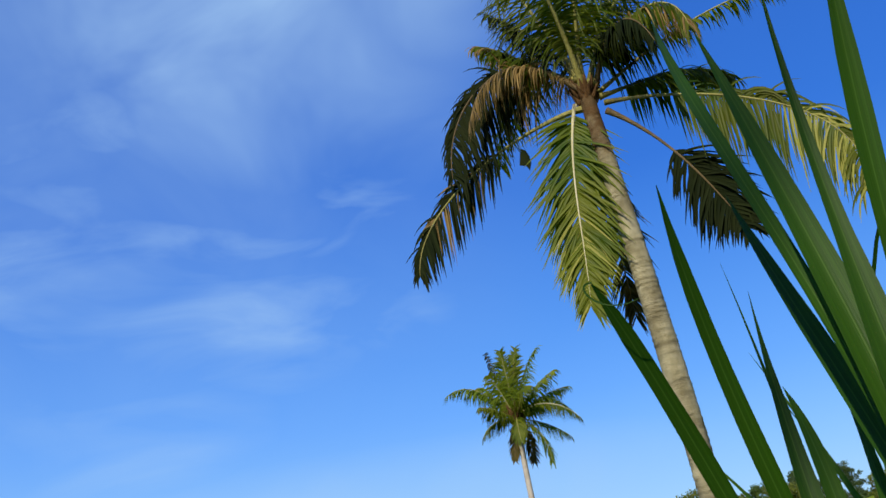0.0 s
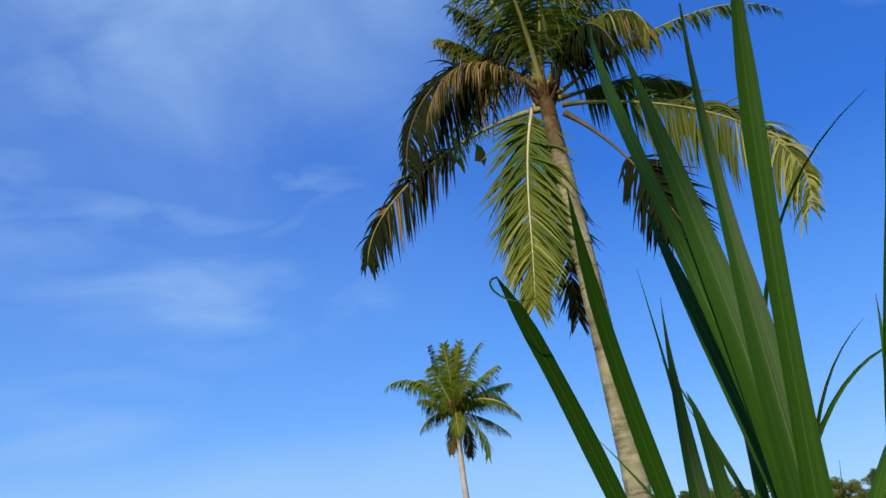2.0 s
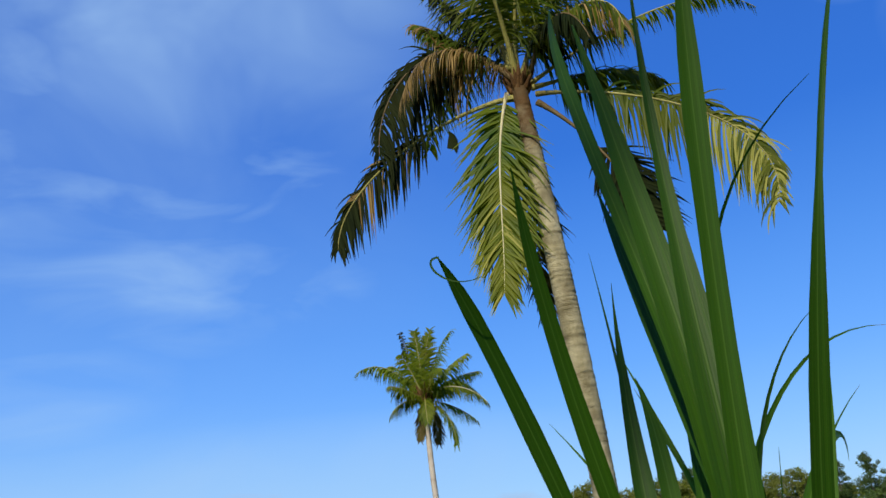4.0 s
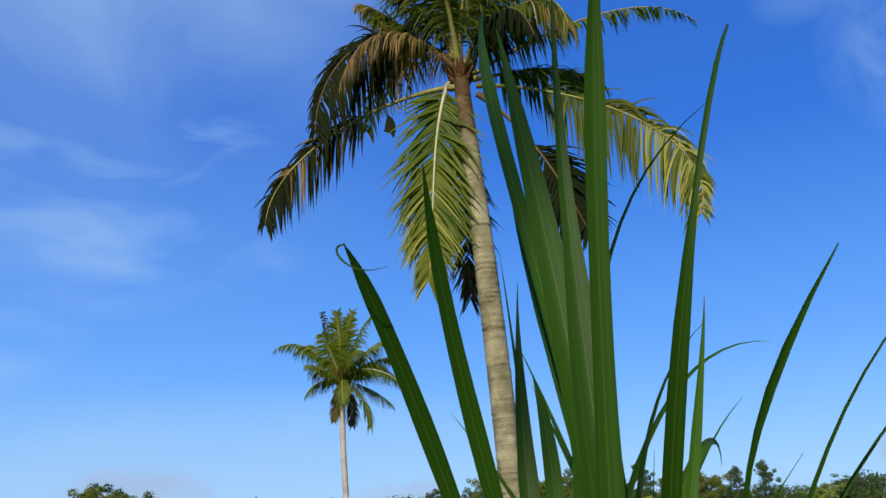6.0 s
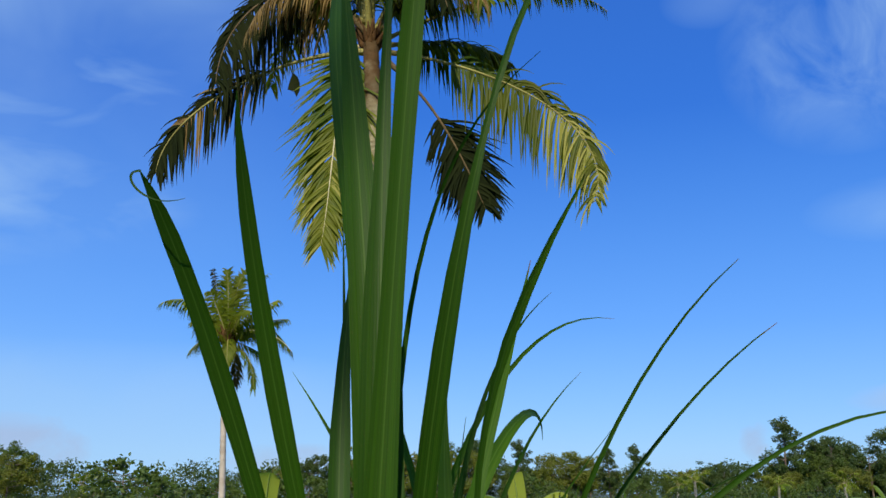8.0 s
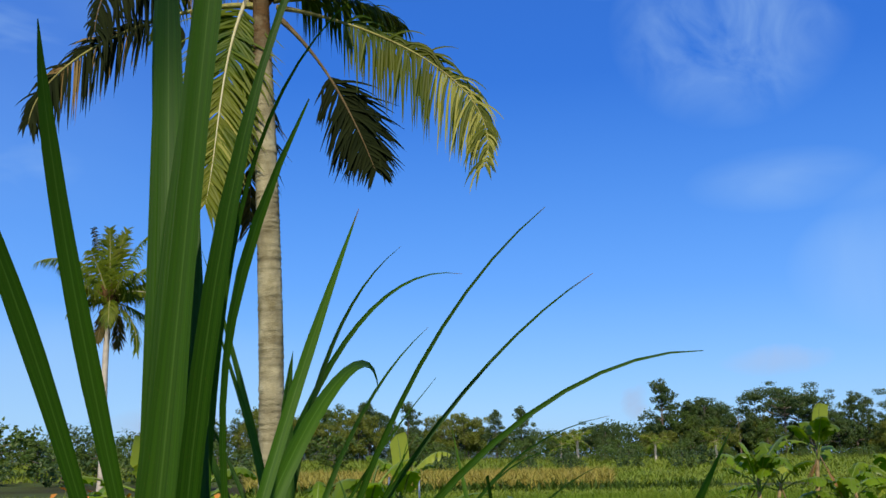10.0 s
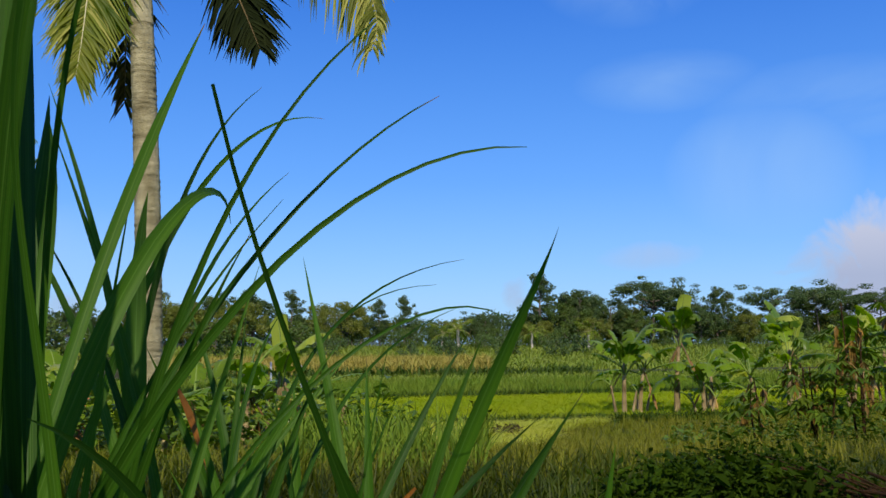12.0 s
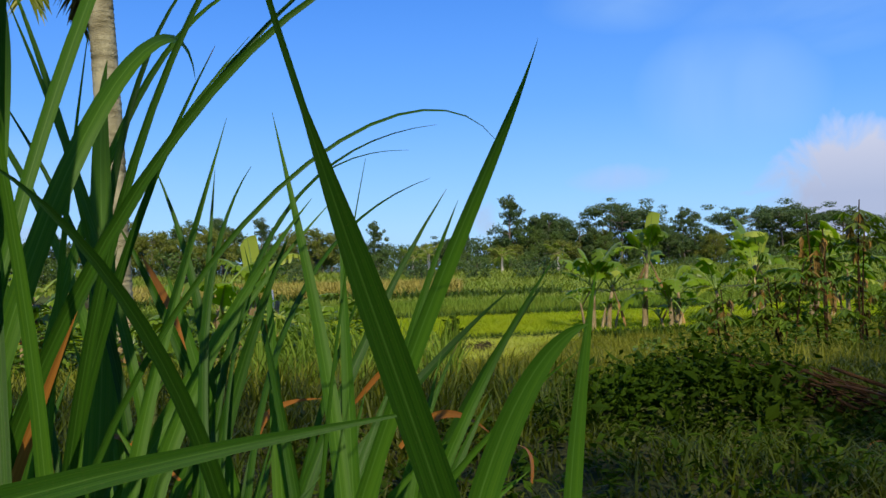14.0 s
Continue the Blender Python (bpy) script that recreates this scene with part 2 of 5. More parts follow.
M_GROUND = ground_material("earth and short grass")
M_BLADE = blade_material("lemongrass leaf", (0.010, 0.042, 0.0024), (0.044, 0.118, 0.0052), (0.105, 0.20, 0.030), (0.30, 0.15, 0.06))
# paler copy of M_BLADE: light on and through the leaf put into the colour
M_BLADE_PALE = blade_material("light-toned lemongrass leaf", (0.028, 0.096, 0.005), (0.085, 0.185, 0.009), (0.15, 0.27, 0.05), (0.30, 0.16, 0.06), 0.45)
M_BLADE_DRY = blade_material("dried lemongrass leaf", (0.22, 0.070, 0.008), (0.36, 0.150, 0.022), (0.36, 0.20, 0.05), (0.17, 0.06, 0.015), 0.35)
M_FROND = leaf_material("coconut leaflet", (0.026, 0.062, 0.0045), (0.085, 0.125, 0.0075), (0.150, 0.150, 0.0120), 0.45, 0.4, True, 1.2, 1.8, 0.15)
# brighter copy of M_FROND with the sunlight put into the colour
M_FROND_LIT = leaf_material("sunlit-tone coconut leaflet", (0.034, 0.085, 0.005), (0.115, 0.165, 0.008), (0.22, 0.22, 0.018), 0.45, 0.4, True, 1.2, 1.7, 0.15)
# near-black: old fronds, and shaded leaflet undersides put into the colour
M_FROND_DARK = leaf_material("old and shaded coconut leaflet", (0.005, 0.010, 0.003), (0.014, 0.022, 0.005), (0.022, 0.026, 0.007), 0.7, 0.1, True, 1.2, 1.4, 0.04)
M_FROND_DEAD = leaf_material("withered coconut leaflet", (0.030, 0.028, 0.0060), (0.170, 0.120, 0.0300), (0.055, 0.055, 0.0080), 0.55, 0.25, True, 1.2, 1.4, 0.15)
# lighter than the near fronds: distance haze put into the leaflet colour
M_FROND_FAR = leaf_material("haze-toned coconut leaflet", (0.058, 0.130, 0.0090), (0.165, 0.235, 0.0140), (0.250, 0.270, 0.0240), 0.55, 0.4, True, 0.6, 1.6, 0.15)
# pale tone paints the sunlit faces of hanging leaflets
M_FROND_PALE = leaf_material("face-lit pale yellow coconut leaflet", (0.27, 0.27, 0.045), (0.44, 0.41, 0.10), (0.36, 0.37, 0.06), 0.45, 0.4, True, 1.2, 1.3, 0.15)
M_FROND_TAN = leaf_material("dry tan coconut leaflet", (0.21, 0.135, 0.040), (0.42, 0.30, 0.105), (0.13, 0.083, 0.026), 0.6, 0.25, True, 1.2, 1.3, 0.15)
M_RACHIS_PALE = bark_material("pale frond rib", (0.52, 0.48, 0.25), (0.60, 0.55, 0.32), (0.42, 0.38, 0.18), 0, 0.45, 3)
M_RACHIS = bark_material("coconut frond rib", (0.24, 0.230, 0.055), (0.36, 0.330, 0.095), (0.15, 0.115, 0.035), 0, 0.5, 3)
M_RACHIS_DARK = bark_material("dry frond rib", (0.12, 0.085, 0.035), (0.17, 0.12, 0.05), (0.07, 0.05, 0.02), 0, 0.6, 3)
M_SHEATH = bark_material("coconut fibre", (0.075, 0.038, 0.013), (0.15, 0.080, 0.028), (0.04, 0.022, 0.009), 0, 0.9, 9)
M_TRUNK = bark_material("coconut trunk bark", (0.205, 0.180, 0.090), (0.440, 0.400, 0.240), (0.105, 0.085, 0.042), 9.0, 0.85, 5, (6.9, 0.7, (0.095, 0.055, 0.020)))
M_TRUNK_FAR = bark_material("pale palm bark", (0.42, 0.37, 0.29), (0.54, 0.49, 0.40), (0.26, 0.20, 0.14), 4.0, 0.85, 3)
M_BARK = bark_material("grey bark", (0.14, 0.11, 0.08), (0.21, 0.17, 0.13), (0.08, 0.065, 0.045), 0, 0.9, 4)
M_TREE = leaf_material("broadleaf crown", (0.042, 0.094, 0.011), (0.082, 0.140, 0.016), (0.110, 0.138, 0.018), 0.5, 0.3, True, 0.35, 1.5)
M_TREE_DARK = leaf_material("dark feathery crown", (0.032, 0.074, 0.014), (0.060, 0.108, 0.020), (0.085, 0.112, 0.020), 0.5, 0.25, True, 0.35, 1.4)
M_TREE_OLIVE = leaf_material("olive crown", (0.088, 0.128, 0.012), (0.150, 0.180, 0.016), (0.180, 0.176, 0.020), 0.5, 0.3, True, 0.35, 1.5)
M_BANANA = leaf_material("banana leaf", (0.026, 0.080, 0.005), (0.160, 0.280, 0.012), (0.26, 0.34, 0.015), 0.35, 0.5, False, 2.0, 1.6)
M_BANANA_YOUNG = leaf_material("young banana leaf", (0.360, 0.410, 0.0600), (0.400, 0.440, 0.0700), (0.320, 0.390, 0.0450), 0.4, 0.5, False, 2.0, 1.4)
M_BANANA_DRY = leaf_material("withered banana leaf", (0.26, 0.120, 0.024), (0.52, 0.32, 0.085), (0.13, 0.06, 0.016), 0.7, 0.2, False, 3.0, 1.2)
M_PSEUDO = bark_material("banana stem", (0.110, 0.075, 0.030), (0.50, 0.38, 0.19), (0.050, 0.028, 0.012), 7.0, 0.6, 5)
M_BANANA_RIB = bark_material("banana leaf rib", (0.14, 0.22, 0.03), (0.22, 0.28, 0.06), (0.10, 0.14, 0.02), 0, 0.5, 3)
M_BUND = leaf_material("dark bund grass", (0.030, 0.070, 0.0060), (0.060, 0.110, 0.0100), (0.050, 0.070, 0.0080), 0.6, 0.25, True, 0.6, 1.3, 0.15)
M_RICE = leaf_material("ripening rice", (0.400, 0.470, 0.036), (0.500, 0.530, 0.050), (0.540, 0.520, 0.062), 0.5, 0.45, True, 0.25, 1.4)
M_RICE_GREEN = leaf_material("green rice", (0.265, 0.365, 0.010), (0.350, 0.435, 0.014), (0.420, 0.450, 0.018), 0.7, 0.45, True, 0.25, 1.4, 0.08)
M_REED = leaf_material("tall grey-green grass", (0.080, 0.165, 0.014), (0.150, 0.235, 0.022), (0.17, 0.19, 0.024), 0.7, 0.3, True, 0.3, 1.3, 0.1)
M_CROP = leaf_material("drying maize", (0.30, 0.235, 0.040), (0.39, 0.29, 0.055), (0.20, 0.23, 0.025), 0.7, 0.25, True, 0.3, 1.2)
M_MEADOW = leaf_material("meadow grass", (0.12, 0.20, 0.014), (0.19, 0.26, 0.02), (0.23, 0.24, 0.025), 0.6, 0.3, True, 0.3, 1.3)
# lawn colour lowered so that it carries the near bank's shade
M_GRASS = leaf_material("lawn grass darkened for shade", (0.029, 0.054, 0.0018), (0.062, 0.094, 0.0030), (0.078, 0.074, 0.0050), 0.55, 0.35, True, 1.0, 1.4, 0.2)
M_GRASS_OLIVE = leaf_material("rank olive grass", (0.100, 0.135, 0.0070), (0.180, 0.200, 0.0120), (0.205, 0.165, 0.0160), 0.6, 0.3, True, 0.8, 1.3, 0.2)
# leaf tone lowered to hold the deep canopy shade about the brush heap
M_WEED = leaf_material("weed leaf", (0.016, 0.040, 0.0022), (0.044, 0.082, 0.0040), (0.024, 0.034, 0.0030), 0.7, 0.3, True, 1.5, 1.5, 0.04)
M_CASSAVA = leaf_material("cassava leaf", (0.032, 0.085, 0.0070), (0.110, 0.200, 0.0120), (0.200, 0.210, 0.0160), 0.45, 0.4, True, 1.5, 1.6)
M_THICKET = leaf_material("thicket leaf", (0.045, 0.105, 0.007), (0.130, 0.220, 0.013), (0.095, 0.135, 0.010), 0.45, 0.35, True, 1.5, 1.5)
M_HERB = leaf_material("soft weed leaf", (0.020, 0.053, 0.0034), (0.052, 0.102, 0.0060), (0.040, 0.056, 0.0045), 0.7, 0.35, True, 1.5, 1.5, 0.05)
M_DEADLEAF = leaf_material("hanging dead leaf", (0.070, 0.046, 0.012), (0.150, 0.098, 0.020), (0.46, 0.24, 0.030), 0.7, 0.2, True, 3, 1.2)
M_DRYSHRUB = leaf_material("withered shrub leaf", (0.055, 0.040, 0.010), (0.10, 0.065, 0.018), (0.07, 0.07, 0.015), 0.7, 0.2, True, 3, 1.2)
# browns near black, the heap's shade included in the colour
M_STICK = bark_material("weathered stick, darkened for shade", (0.022, 0.010, 0.0024), (0.058, 0.027, 0.0056), (0.008, 0.004, 0.0015), 0, 0.85, 20)
M_POST = bark_material("whitewashed post", (0.55, 0.53, 0.47), (0.66, 0.64, 0.58), (0.40, 0.37, 0.30), 0, 0.8, 6)
M_FLOWER = leaf_material("orange bract", (0.65, 0.20, 0.03), (0.70, 0.33, 0.05), (0.55, 0.12, 0.03), 0.5, 0.3, True, 3, 1.2)
# wooded ridge in flat blue-grey, with the air's haze painted in
M_RIDGE = leaf_material("haze-toned ridge", (0.07, 0.11, 0.10), (0.08, 0.12, 0.11), (0.06, 0.10, 0.09), 0.9, 0.0, True, 0.01, 1.0)


# ---- mesh helpers ----
def mesh_of(name, verts, faces, mat, uvs=None, smooth=True):
    me = bpy.data.meshes.new(name)
    me.from_pydata([tuple(v) for v in verts], [], faces)
    me.materials.append(mat)
    if uvs is not None:
        layer = me.uv_layers.new(name="UVMap")
        idx = np.empty(len(me.loops), dtype=np.int32)
        me.loops.foreach_get("vertex_index", idx)
        layer.data.foreach_set("uv", np.asarray(uvs, dtype=np.float32)[idx].ravel())
    if smooth:
        me.polygons.foreach_set("use_smooth", [True] * len(me.polygons))
    me.update()
    return me


def part(name, me, parent, label="", m=None):
    ob = new(name, me)
    ob.parent = parent
    if m is not None:
        ob.matrix_basis = m
    if label:
        tagged(ob, label)
    return ob


def thing(name, at, label, category, group="", kind="", turn=0.0):
    e = new(name)
    e.empty_display_size = 0.1
    e.matrix_basis = Matrix.Translation(at) @ Matrix.Rotation(turn, 4, "Z")
    return tagged(e, label, category, group, kind)


def bezier(points, n):
    p = [np.array(q, dtype=float) for q in points]
    u = np.linspace(0, 1, n)[:, None]
    if len(p) == 3:
        return (1 - u) ** 2 * p[0] + 2 * u * (1 - u) * p[1] + u * u * p[2]
    return (1 - u) ** 3 * p[0] + 3 * u * (1 - u) ** 2 * p[1] + 3 * u * u * (1 - u) * p[2] + u ** 3 * p[3]


def unit(v):
    return v / (np.linalg.norm(v) + 1e-9)


def tube(points, radii, sides=8, cap=True):
    """A bent, tapering tube through the points."""
    pts = np.asarray(points, dtype=float)
    tan = np.gradient(pts, axis=0)
    ref = np.array([1.0, 0.2, 0.1])
    verts, faces = [], []
    for i, (p, t) in enumerate(zip(pts, tan)):
        t = unit(t)
        a = unit(np.cross(t, ref))
        b = np.cross(t, a)
        for k in range(sides):
            w = 2 * math.pi * k / sides
            verts.append(p + radii[i] * (math.cos(w) * a + math.sin(w) * b))
    for i in range(len(pts) - 1):
        for k in range(sides):
            k2 = (k + 1) % sides
            faces.append((i * sides + k, i * sides + k2, (i + 1) * sides + k2, (i + 1) * sides + k))
    if cap:
        faces.append(tuple(range(sides))[::-1])
        faces.append(tuple((len(pts) - 1) * sides + k for k in range(sides)))
    return verts, faces


def join(chunks):
    verts, faces = [], []
    for v, f in chunks:
        o = len(verts)
        verts.extend(v)
        faces.extend(tuple(i + o for i in q) for q in f)
    return verts, faces


# ---- ground ----
def ground_height(x, y):
    """A bank by the camera, falling to flat paddies, rising again to the woods."""
    d = y + 0.25 * x
    drop = np.clip((d - 4.6) / 9.0, 0, 1)
    z = -0.65 * drop * drop * (3 - 2 * drop)
    rise = np.clip((y - 55.0) / 60.0, 0, 1)
    z = z + 1.4 * rise * rise * (3 - 2 * rise)
    near = np.clip(1 - (np.hypot(x - 1.5, y - 3)) / 14, 0, 1)
    z = z + near * (0.03 * np.sin(1.7 * x + 0.6) * np.cos(1.3 * y) + 0.02 * np.sin(4.1 * x + 2 * y))
    return z


def axis(lo, hi, fine_lo, fine_hi, step):
    inner = np.arange(fine_lo, fine_hi + step, step)
    left = fine_lo - np.geomspace(step, fine_lo - lo, 26)[::-1]
    right = fine_hi + step + np.geomspace(step, hi - fine_hi, 26)
    return np.concatenate([left, inner, right])


gx, gy = axis(-1800, 1800, -14, 24, 0.4), axis(-1500, 2200, -10, 26, 0.4)
GX, GY = np.meshgrid(gx, gy)
GZ = ground_height(GX, GY)
nx, ny = len(gx), len(gy)
ground_faces = [(j * nx + i, j * nx + i + 1, (j + 1) * nx + i + 1, (j + 1) * nx + i) for j in range(ny - 1) for i in range(nx - 1)]
ground = new("ground", mesh_of("ground", np.stack([GX.ravel(), GY.ravel(), GZ.ravel()], 1), ground_faces, M_GROUND))
tagged(ground, "rough grassy earth falling gently to paddy fields", "ground", kind="structure")


def tufts(rng, xs, ys, tall, wide, lean, segments=2, mat=None, name="grass", base=None):
    """Many separate grass leaves, each a narrow bent strip, in one mesh."""
    n = len(xs)
    zs = ground_height(xs, ys) if base is None else base
    h = tall[0] + (tall[1] - tall[0]) * rng.random(n) ** 1.3
    w = wide[0] + (wide[1] - wide[0]) * rng.random(n)
    a = rng.random(n) * 2 * math.pi
    out_x, out_y = np.cos(a), np.sin(a)
    turn = a + math.pi / 2 + rng.normal(0, 0.5, n)
    sx, sy = np.cos(turn) * w / 2, np.sin(turn) * w / 2
    l = h * (lean[0] + (lean[1] - lean[0]) * rng.random(n))
    rows = []
    for k in range(segments + 1):
        s = k / segments
        cx, cy, cz = xs + out_x * l * s * s, ys + out_y * l * s * s, zs - 0.01 + h * s * (1 - 0.35 * (l / h) * s)
        if k < segments:
            f = 1 - 0.55 * s
            rows += [np.stack([cx - sx * f, cy - sy * f, cz], 1), np.stack([cx + sx * f, cy + sy * f, cz], 1)]
        else:
            rows += [np.stack([cx, cy, cz], 1)]
    per = len(rows)
    verts = np.stack(rows, 1).reshape(-1, 3)
    o = np.arange(n) * per
    faces = []
    for k in range(segments - 1):
        faces += np.stack([o + 2 * k, o + 2 * k + 1, o + 2 * k + 3, o + 2 * k + 2], 1).tolist()
    k = segments - 1
    faces += np.stack([o + 2 * k, o + 2 * k + 1, o + 2 * k + 2], 1).tolist()
    return mesh_of(name, verts, faces, mat, smooth=False)


def field(name, label, category, seed, n, xr, yr, tall, wide, lean, mat, segments=2, keep=None, clump=0.0):
    rng = np.random.default_rng(seed)
    if clump:
        m = max(1, n // 9)
        cx, cy = rng.uniform(*xr, m), rng.uniform(*yr, m)
        pick = rng.integers(0, m, n)
        xs, ys = cx[pick] + rng.normal(0, clump, n), cy[pick] + rng.normal(0, clump, n)
    else:
        xs, ys = rng.uniform(*xr, n), rng.uniform(*yr, n)
    if keep is not None:
        k = keep(xs, ys)
        xs, ys = xs[k], ys[k]
    ob = new(name, tufts(rng, xs, ys, tall, wide, lean, segments, mat, name))
    return tagged(ob, label, category, kind="stuff")


# ---- fields ----
def wedge(lo, hi):
    """Keeps what lies between two bearings from the path, in degrees from +y."""
    return lambda x, y: (np.degrees(np.arctan2(x - 0.5, y)) > lo) & (np.degrees(np.arctan2(x - 0.5, y)) < hi)


def bank_line(x):
    """Where the bank meets the nearest paddy: straight across, then slanting away."""
    return 10.5 + 1.19 * np.maximum(x - 4.4, 0) + 0.25 * np.sin(2.1 * x) + 0.12 * np.sin(7.3 * x)


def bank_side(lo, hi):
    inside = wedge(lo, hi)
    return lambda x, y: inside(x, y) & (y < bank_line(x) + 0.35)


def paddy_side(lo, hi):
    inside = wedge(lo, hi)
    return lambda x, y: inside(x, y) & (y > bank_line(x))


field("rice_crop", "pale ripening rice in the nearest paddy", "rice", 11, 76000, (-6, 8.6), (10.4, 14.7), (0.22, 0.31), (0.010, 0.019), (0.9, 1.7), M_RICE, 2, paddy_side(-30, 40))
field("grass_bund", "dark grassy bund between two paddies", "grass", 12, 8000, (-8, 22), (14.7, 15.25), (0.16, 0.30), (0.02, 0.04), (0.3, 0.9), M_BUND, 2, wedge(-30, 58))
field("rice_crop", "bright green rice in the middle paddy", "rice", 13, 120000, (-10, 29), (15.3, 22.4), (0.22, 0.29), (0.014, 0.026), (0.9, 1.7), M_RICE_GREEN, 2, wedge(-30, 58))
# added dark strip in place of the shaded front of the reeds
field("grass_bund", "dark grass strip standing for shade below the reeds", "grass", 22, 9000, (-16, 36), (22.4, 22.9), (0.20, 0.36), (0.03, 0.05), (0.2, 0.7), M_BUND, 2, wedge(-32, 58))
field("reed_strip", "tall grey-green grass behind the paddies", "grass", 14, 46000, (-18, 46), (22.8, 29.6), (0.34, 0.50), (0.022, 0.045), (0.1, 0.45), M_REED, 2, wedge(-32, 58))
field("grass_bund", "low sunlit green grass strip", "grass", 15, 26000, (-30, 60), (29.8, 39.5), (0.16, 0.32), (0.05, 0.09), (0.3, 0.9), M_MEADOW, 2, wedge(-32, 58))
field("maize_crop", "drying straw-brown maize field", "crop", 16, 50000, (-6, 46), (40.5, 64), (0.5, 1.1), (0.05, 0.10), (0.2, 0.9), M_CROP, 2, wedge(-3, 19.5))
field("crop_edge", "patchy green scrub at the edge of the maize", "crop", 23, 4600, (-6, 46), (39.2, 41.0), (0.3, 0.7), (0.08, 0.14), (0.2, 0.9), M_BUND, 2, wedge(-3, 26), 0.5)
field("meadow_grass", "light green grass slope beside the maize", "grass", 21, 36000, (18, 110), (46, 68), (0.25, 0.6), (0.06, 0.13), (0.3, 0.9), M_MEADOW, 2, wedge(19, 60))
field("meadow_grass", "rough green meadow below the woods", "grass", 17, 42000, (-60, 110), (66, 100), (0.3, 0.8), (0.08, 0.18), (0.3, 0.9), M_MEADOW, 2, wedge(-34, 58))
field("bank_grass", "rank olive grass on the bank", "grass", 18, 46000, (-5, 17), (5.5, 14.2), (0.05, 0.22), (0.006, 0.014), (0.2, 0.9), M_GRASS_OLIVE, 2, bank_side(-32, 62), 0.10)
field("bank_grass", "rank olive grass at the paddy edge", "grass", 25, 40000, (0, 18), (8.6, 15.2), (0.06, 0.24), (0.008, 0.016), (0.2, 0.9), M_GRASS_OLIVE, 2, bank_side(2, 58), 0.12)
field("rank_grass", "tall rank green grass at the bank edge", "grass", 24, 1500, (0.9, 3.4), (5.0, 8.0), (0.25, 0.62), (0.010, 0.020), (0.15, 0.7), M_REED, 3, wedge(7, 20), 0.12)
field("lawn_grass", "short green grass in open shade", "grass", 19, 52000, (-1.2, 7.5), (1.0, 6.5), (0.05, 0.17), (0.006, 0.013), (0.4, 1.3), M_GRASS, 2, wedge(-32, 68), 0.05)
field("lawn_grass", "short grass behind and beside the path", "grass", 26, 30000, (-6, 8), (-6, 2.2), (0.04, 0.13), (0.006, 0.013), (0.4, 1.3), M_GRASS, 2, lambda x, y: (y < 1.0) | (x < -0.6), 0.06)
field("bank_grass", "knee-high olive grass in open shade", "grass", 20, 8000, (-1.5, 7.5), (4.4, 6.8), (0.10, 0.30), (0.005, 0.011), (0.2, 0.8), M_GRASS_OLIVE, 3, wedge(-32, 66), 0.07)
# dark grass whose colour stands in for the shadow across the bank
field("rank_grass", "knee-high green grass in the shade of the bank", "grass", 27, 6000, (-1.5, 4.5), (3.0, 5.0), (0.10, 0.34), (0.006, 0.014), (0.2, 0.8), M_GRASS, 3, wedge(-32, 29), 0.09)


# ---- trees ----
def leaf_cloud(rng, centres, radii, count, size, flat=0.8, droop=0.3, clumpy=0.9):
    """Many separate leaves scattered through the shells of the clumps."""
    m = len(centres)
    weight = radii ** 2 / np.sum(radii ** 2)
    pick = rng.choice(m, count, p=weight)
    d = rng.normal(size=(count, 3))
    d /= np.linalg.norm(d, axis=1)[:, None]
    r = radii[pick] * (0.30 + 0.70 * rng.random(count) ** 0.5 + 0.45 * rng.random(count) ** 5)
    c = centres[pick] + d * r[:, None] * np.array([1, 1, flat])
    u = rng.normal(size=(count, 3))
    u[:, 2] = u[:, 2] * 0.6 - droop
    u /= np.linalg.norm(u, axis=1)[:, None]
    face = d * clumpy + rng.normal(size=(count, 3)) * 0.6 + np.array([0, 0, 0.35])
    v = np.cross(u, face)
    v /= np.linalg.norm(v, axis=1)[:, None] + 1e-9
    s = size * (0.6 + 0.8 * rng.random(count))[:, None]
    bend = np.cross(u, v) * s * 0.12
    verts = np.stack([c - u * s * 0.5, c + v * s * 0.28 + bend, c + u * s * 0.5, c - v * s * 0.28 + bend], 1).reshape(-1, 3)
    o = np.arange(count) * 4
    faces = np.stack([o, o + 1, o + 2], 1).tolist() + np.stack([o, o + 2, o + 3], 1).tolist()
    return verts, faces


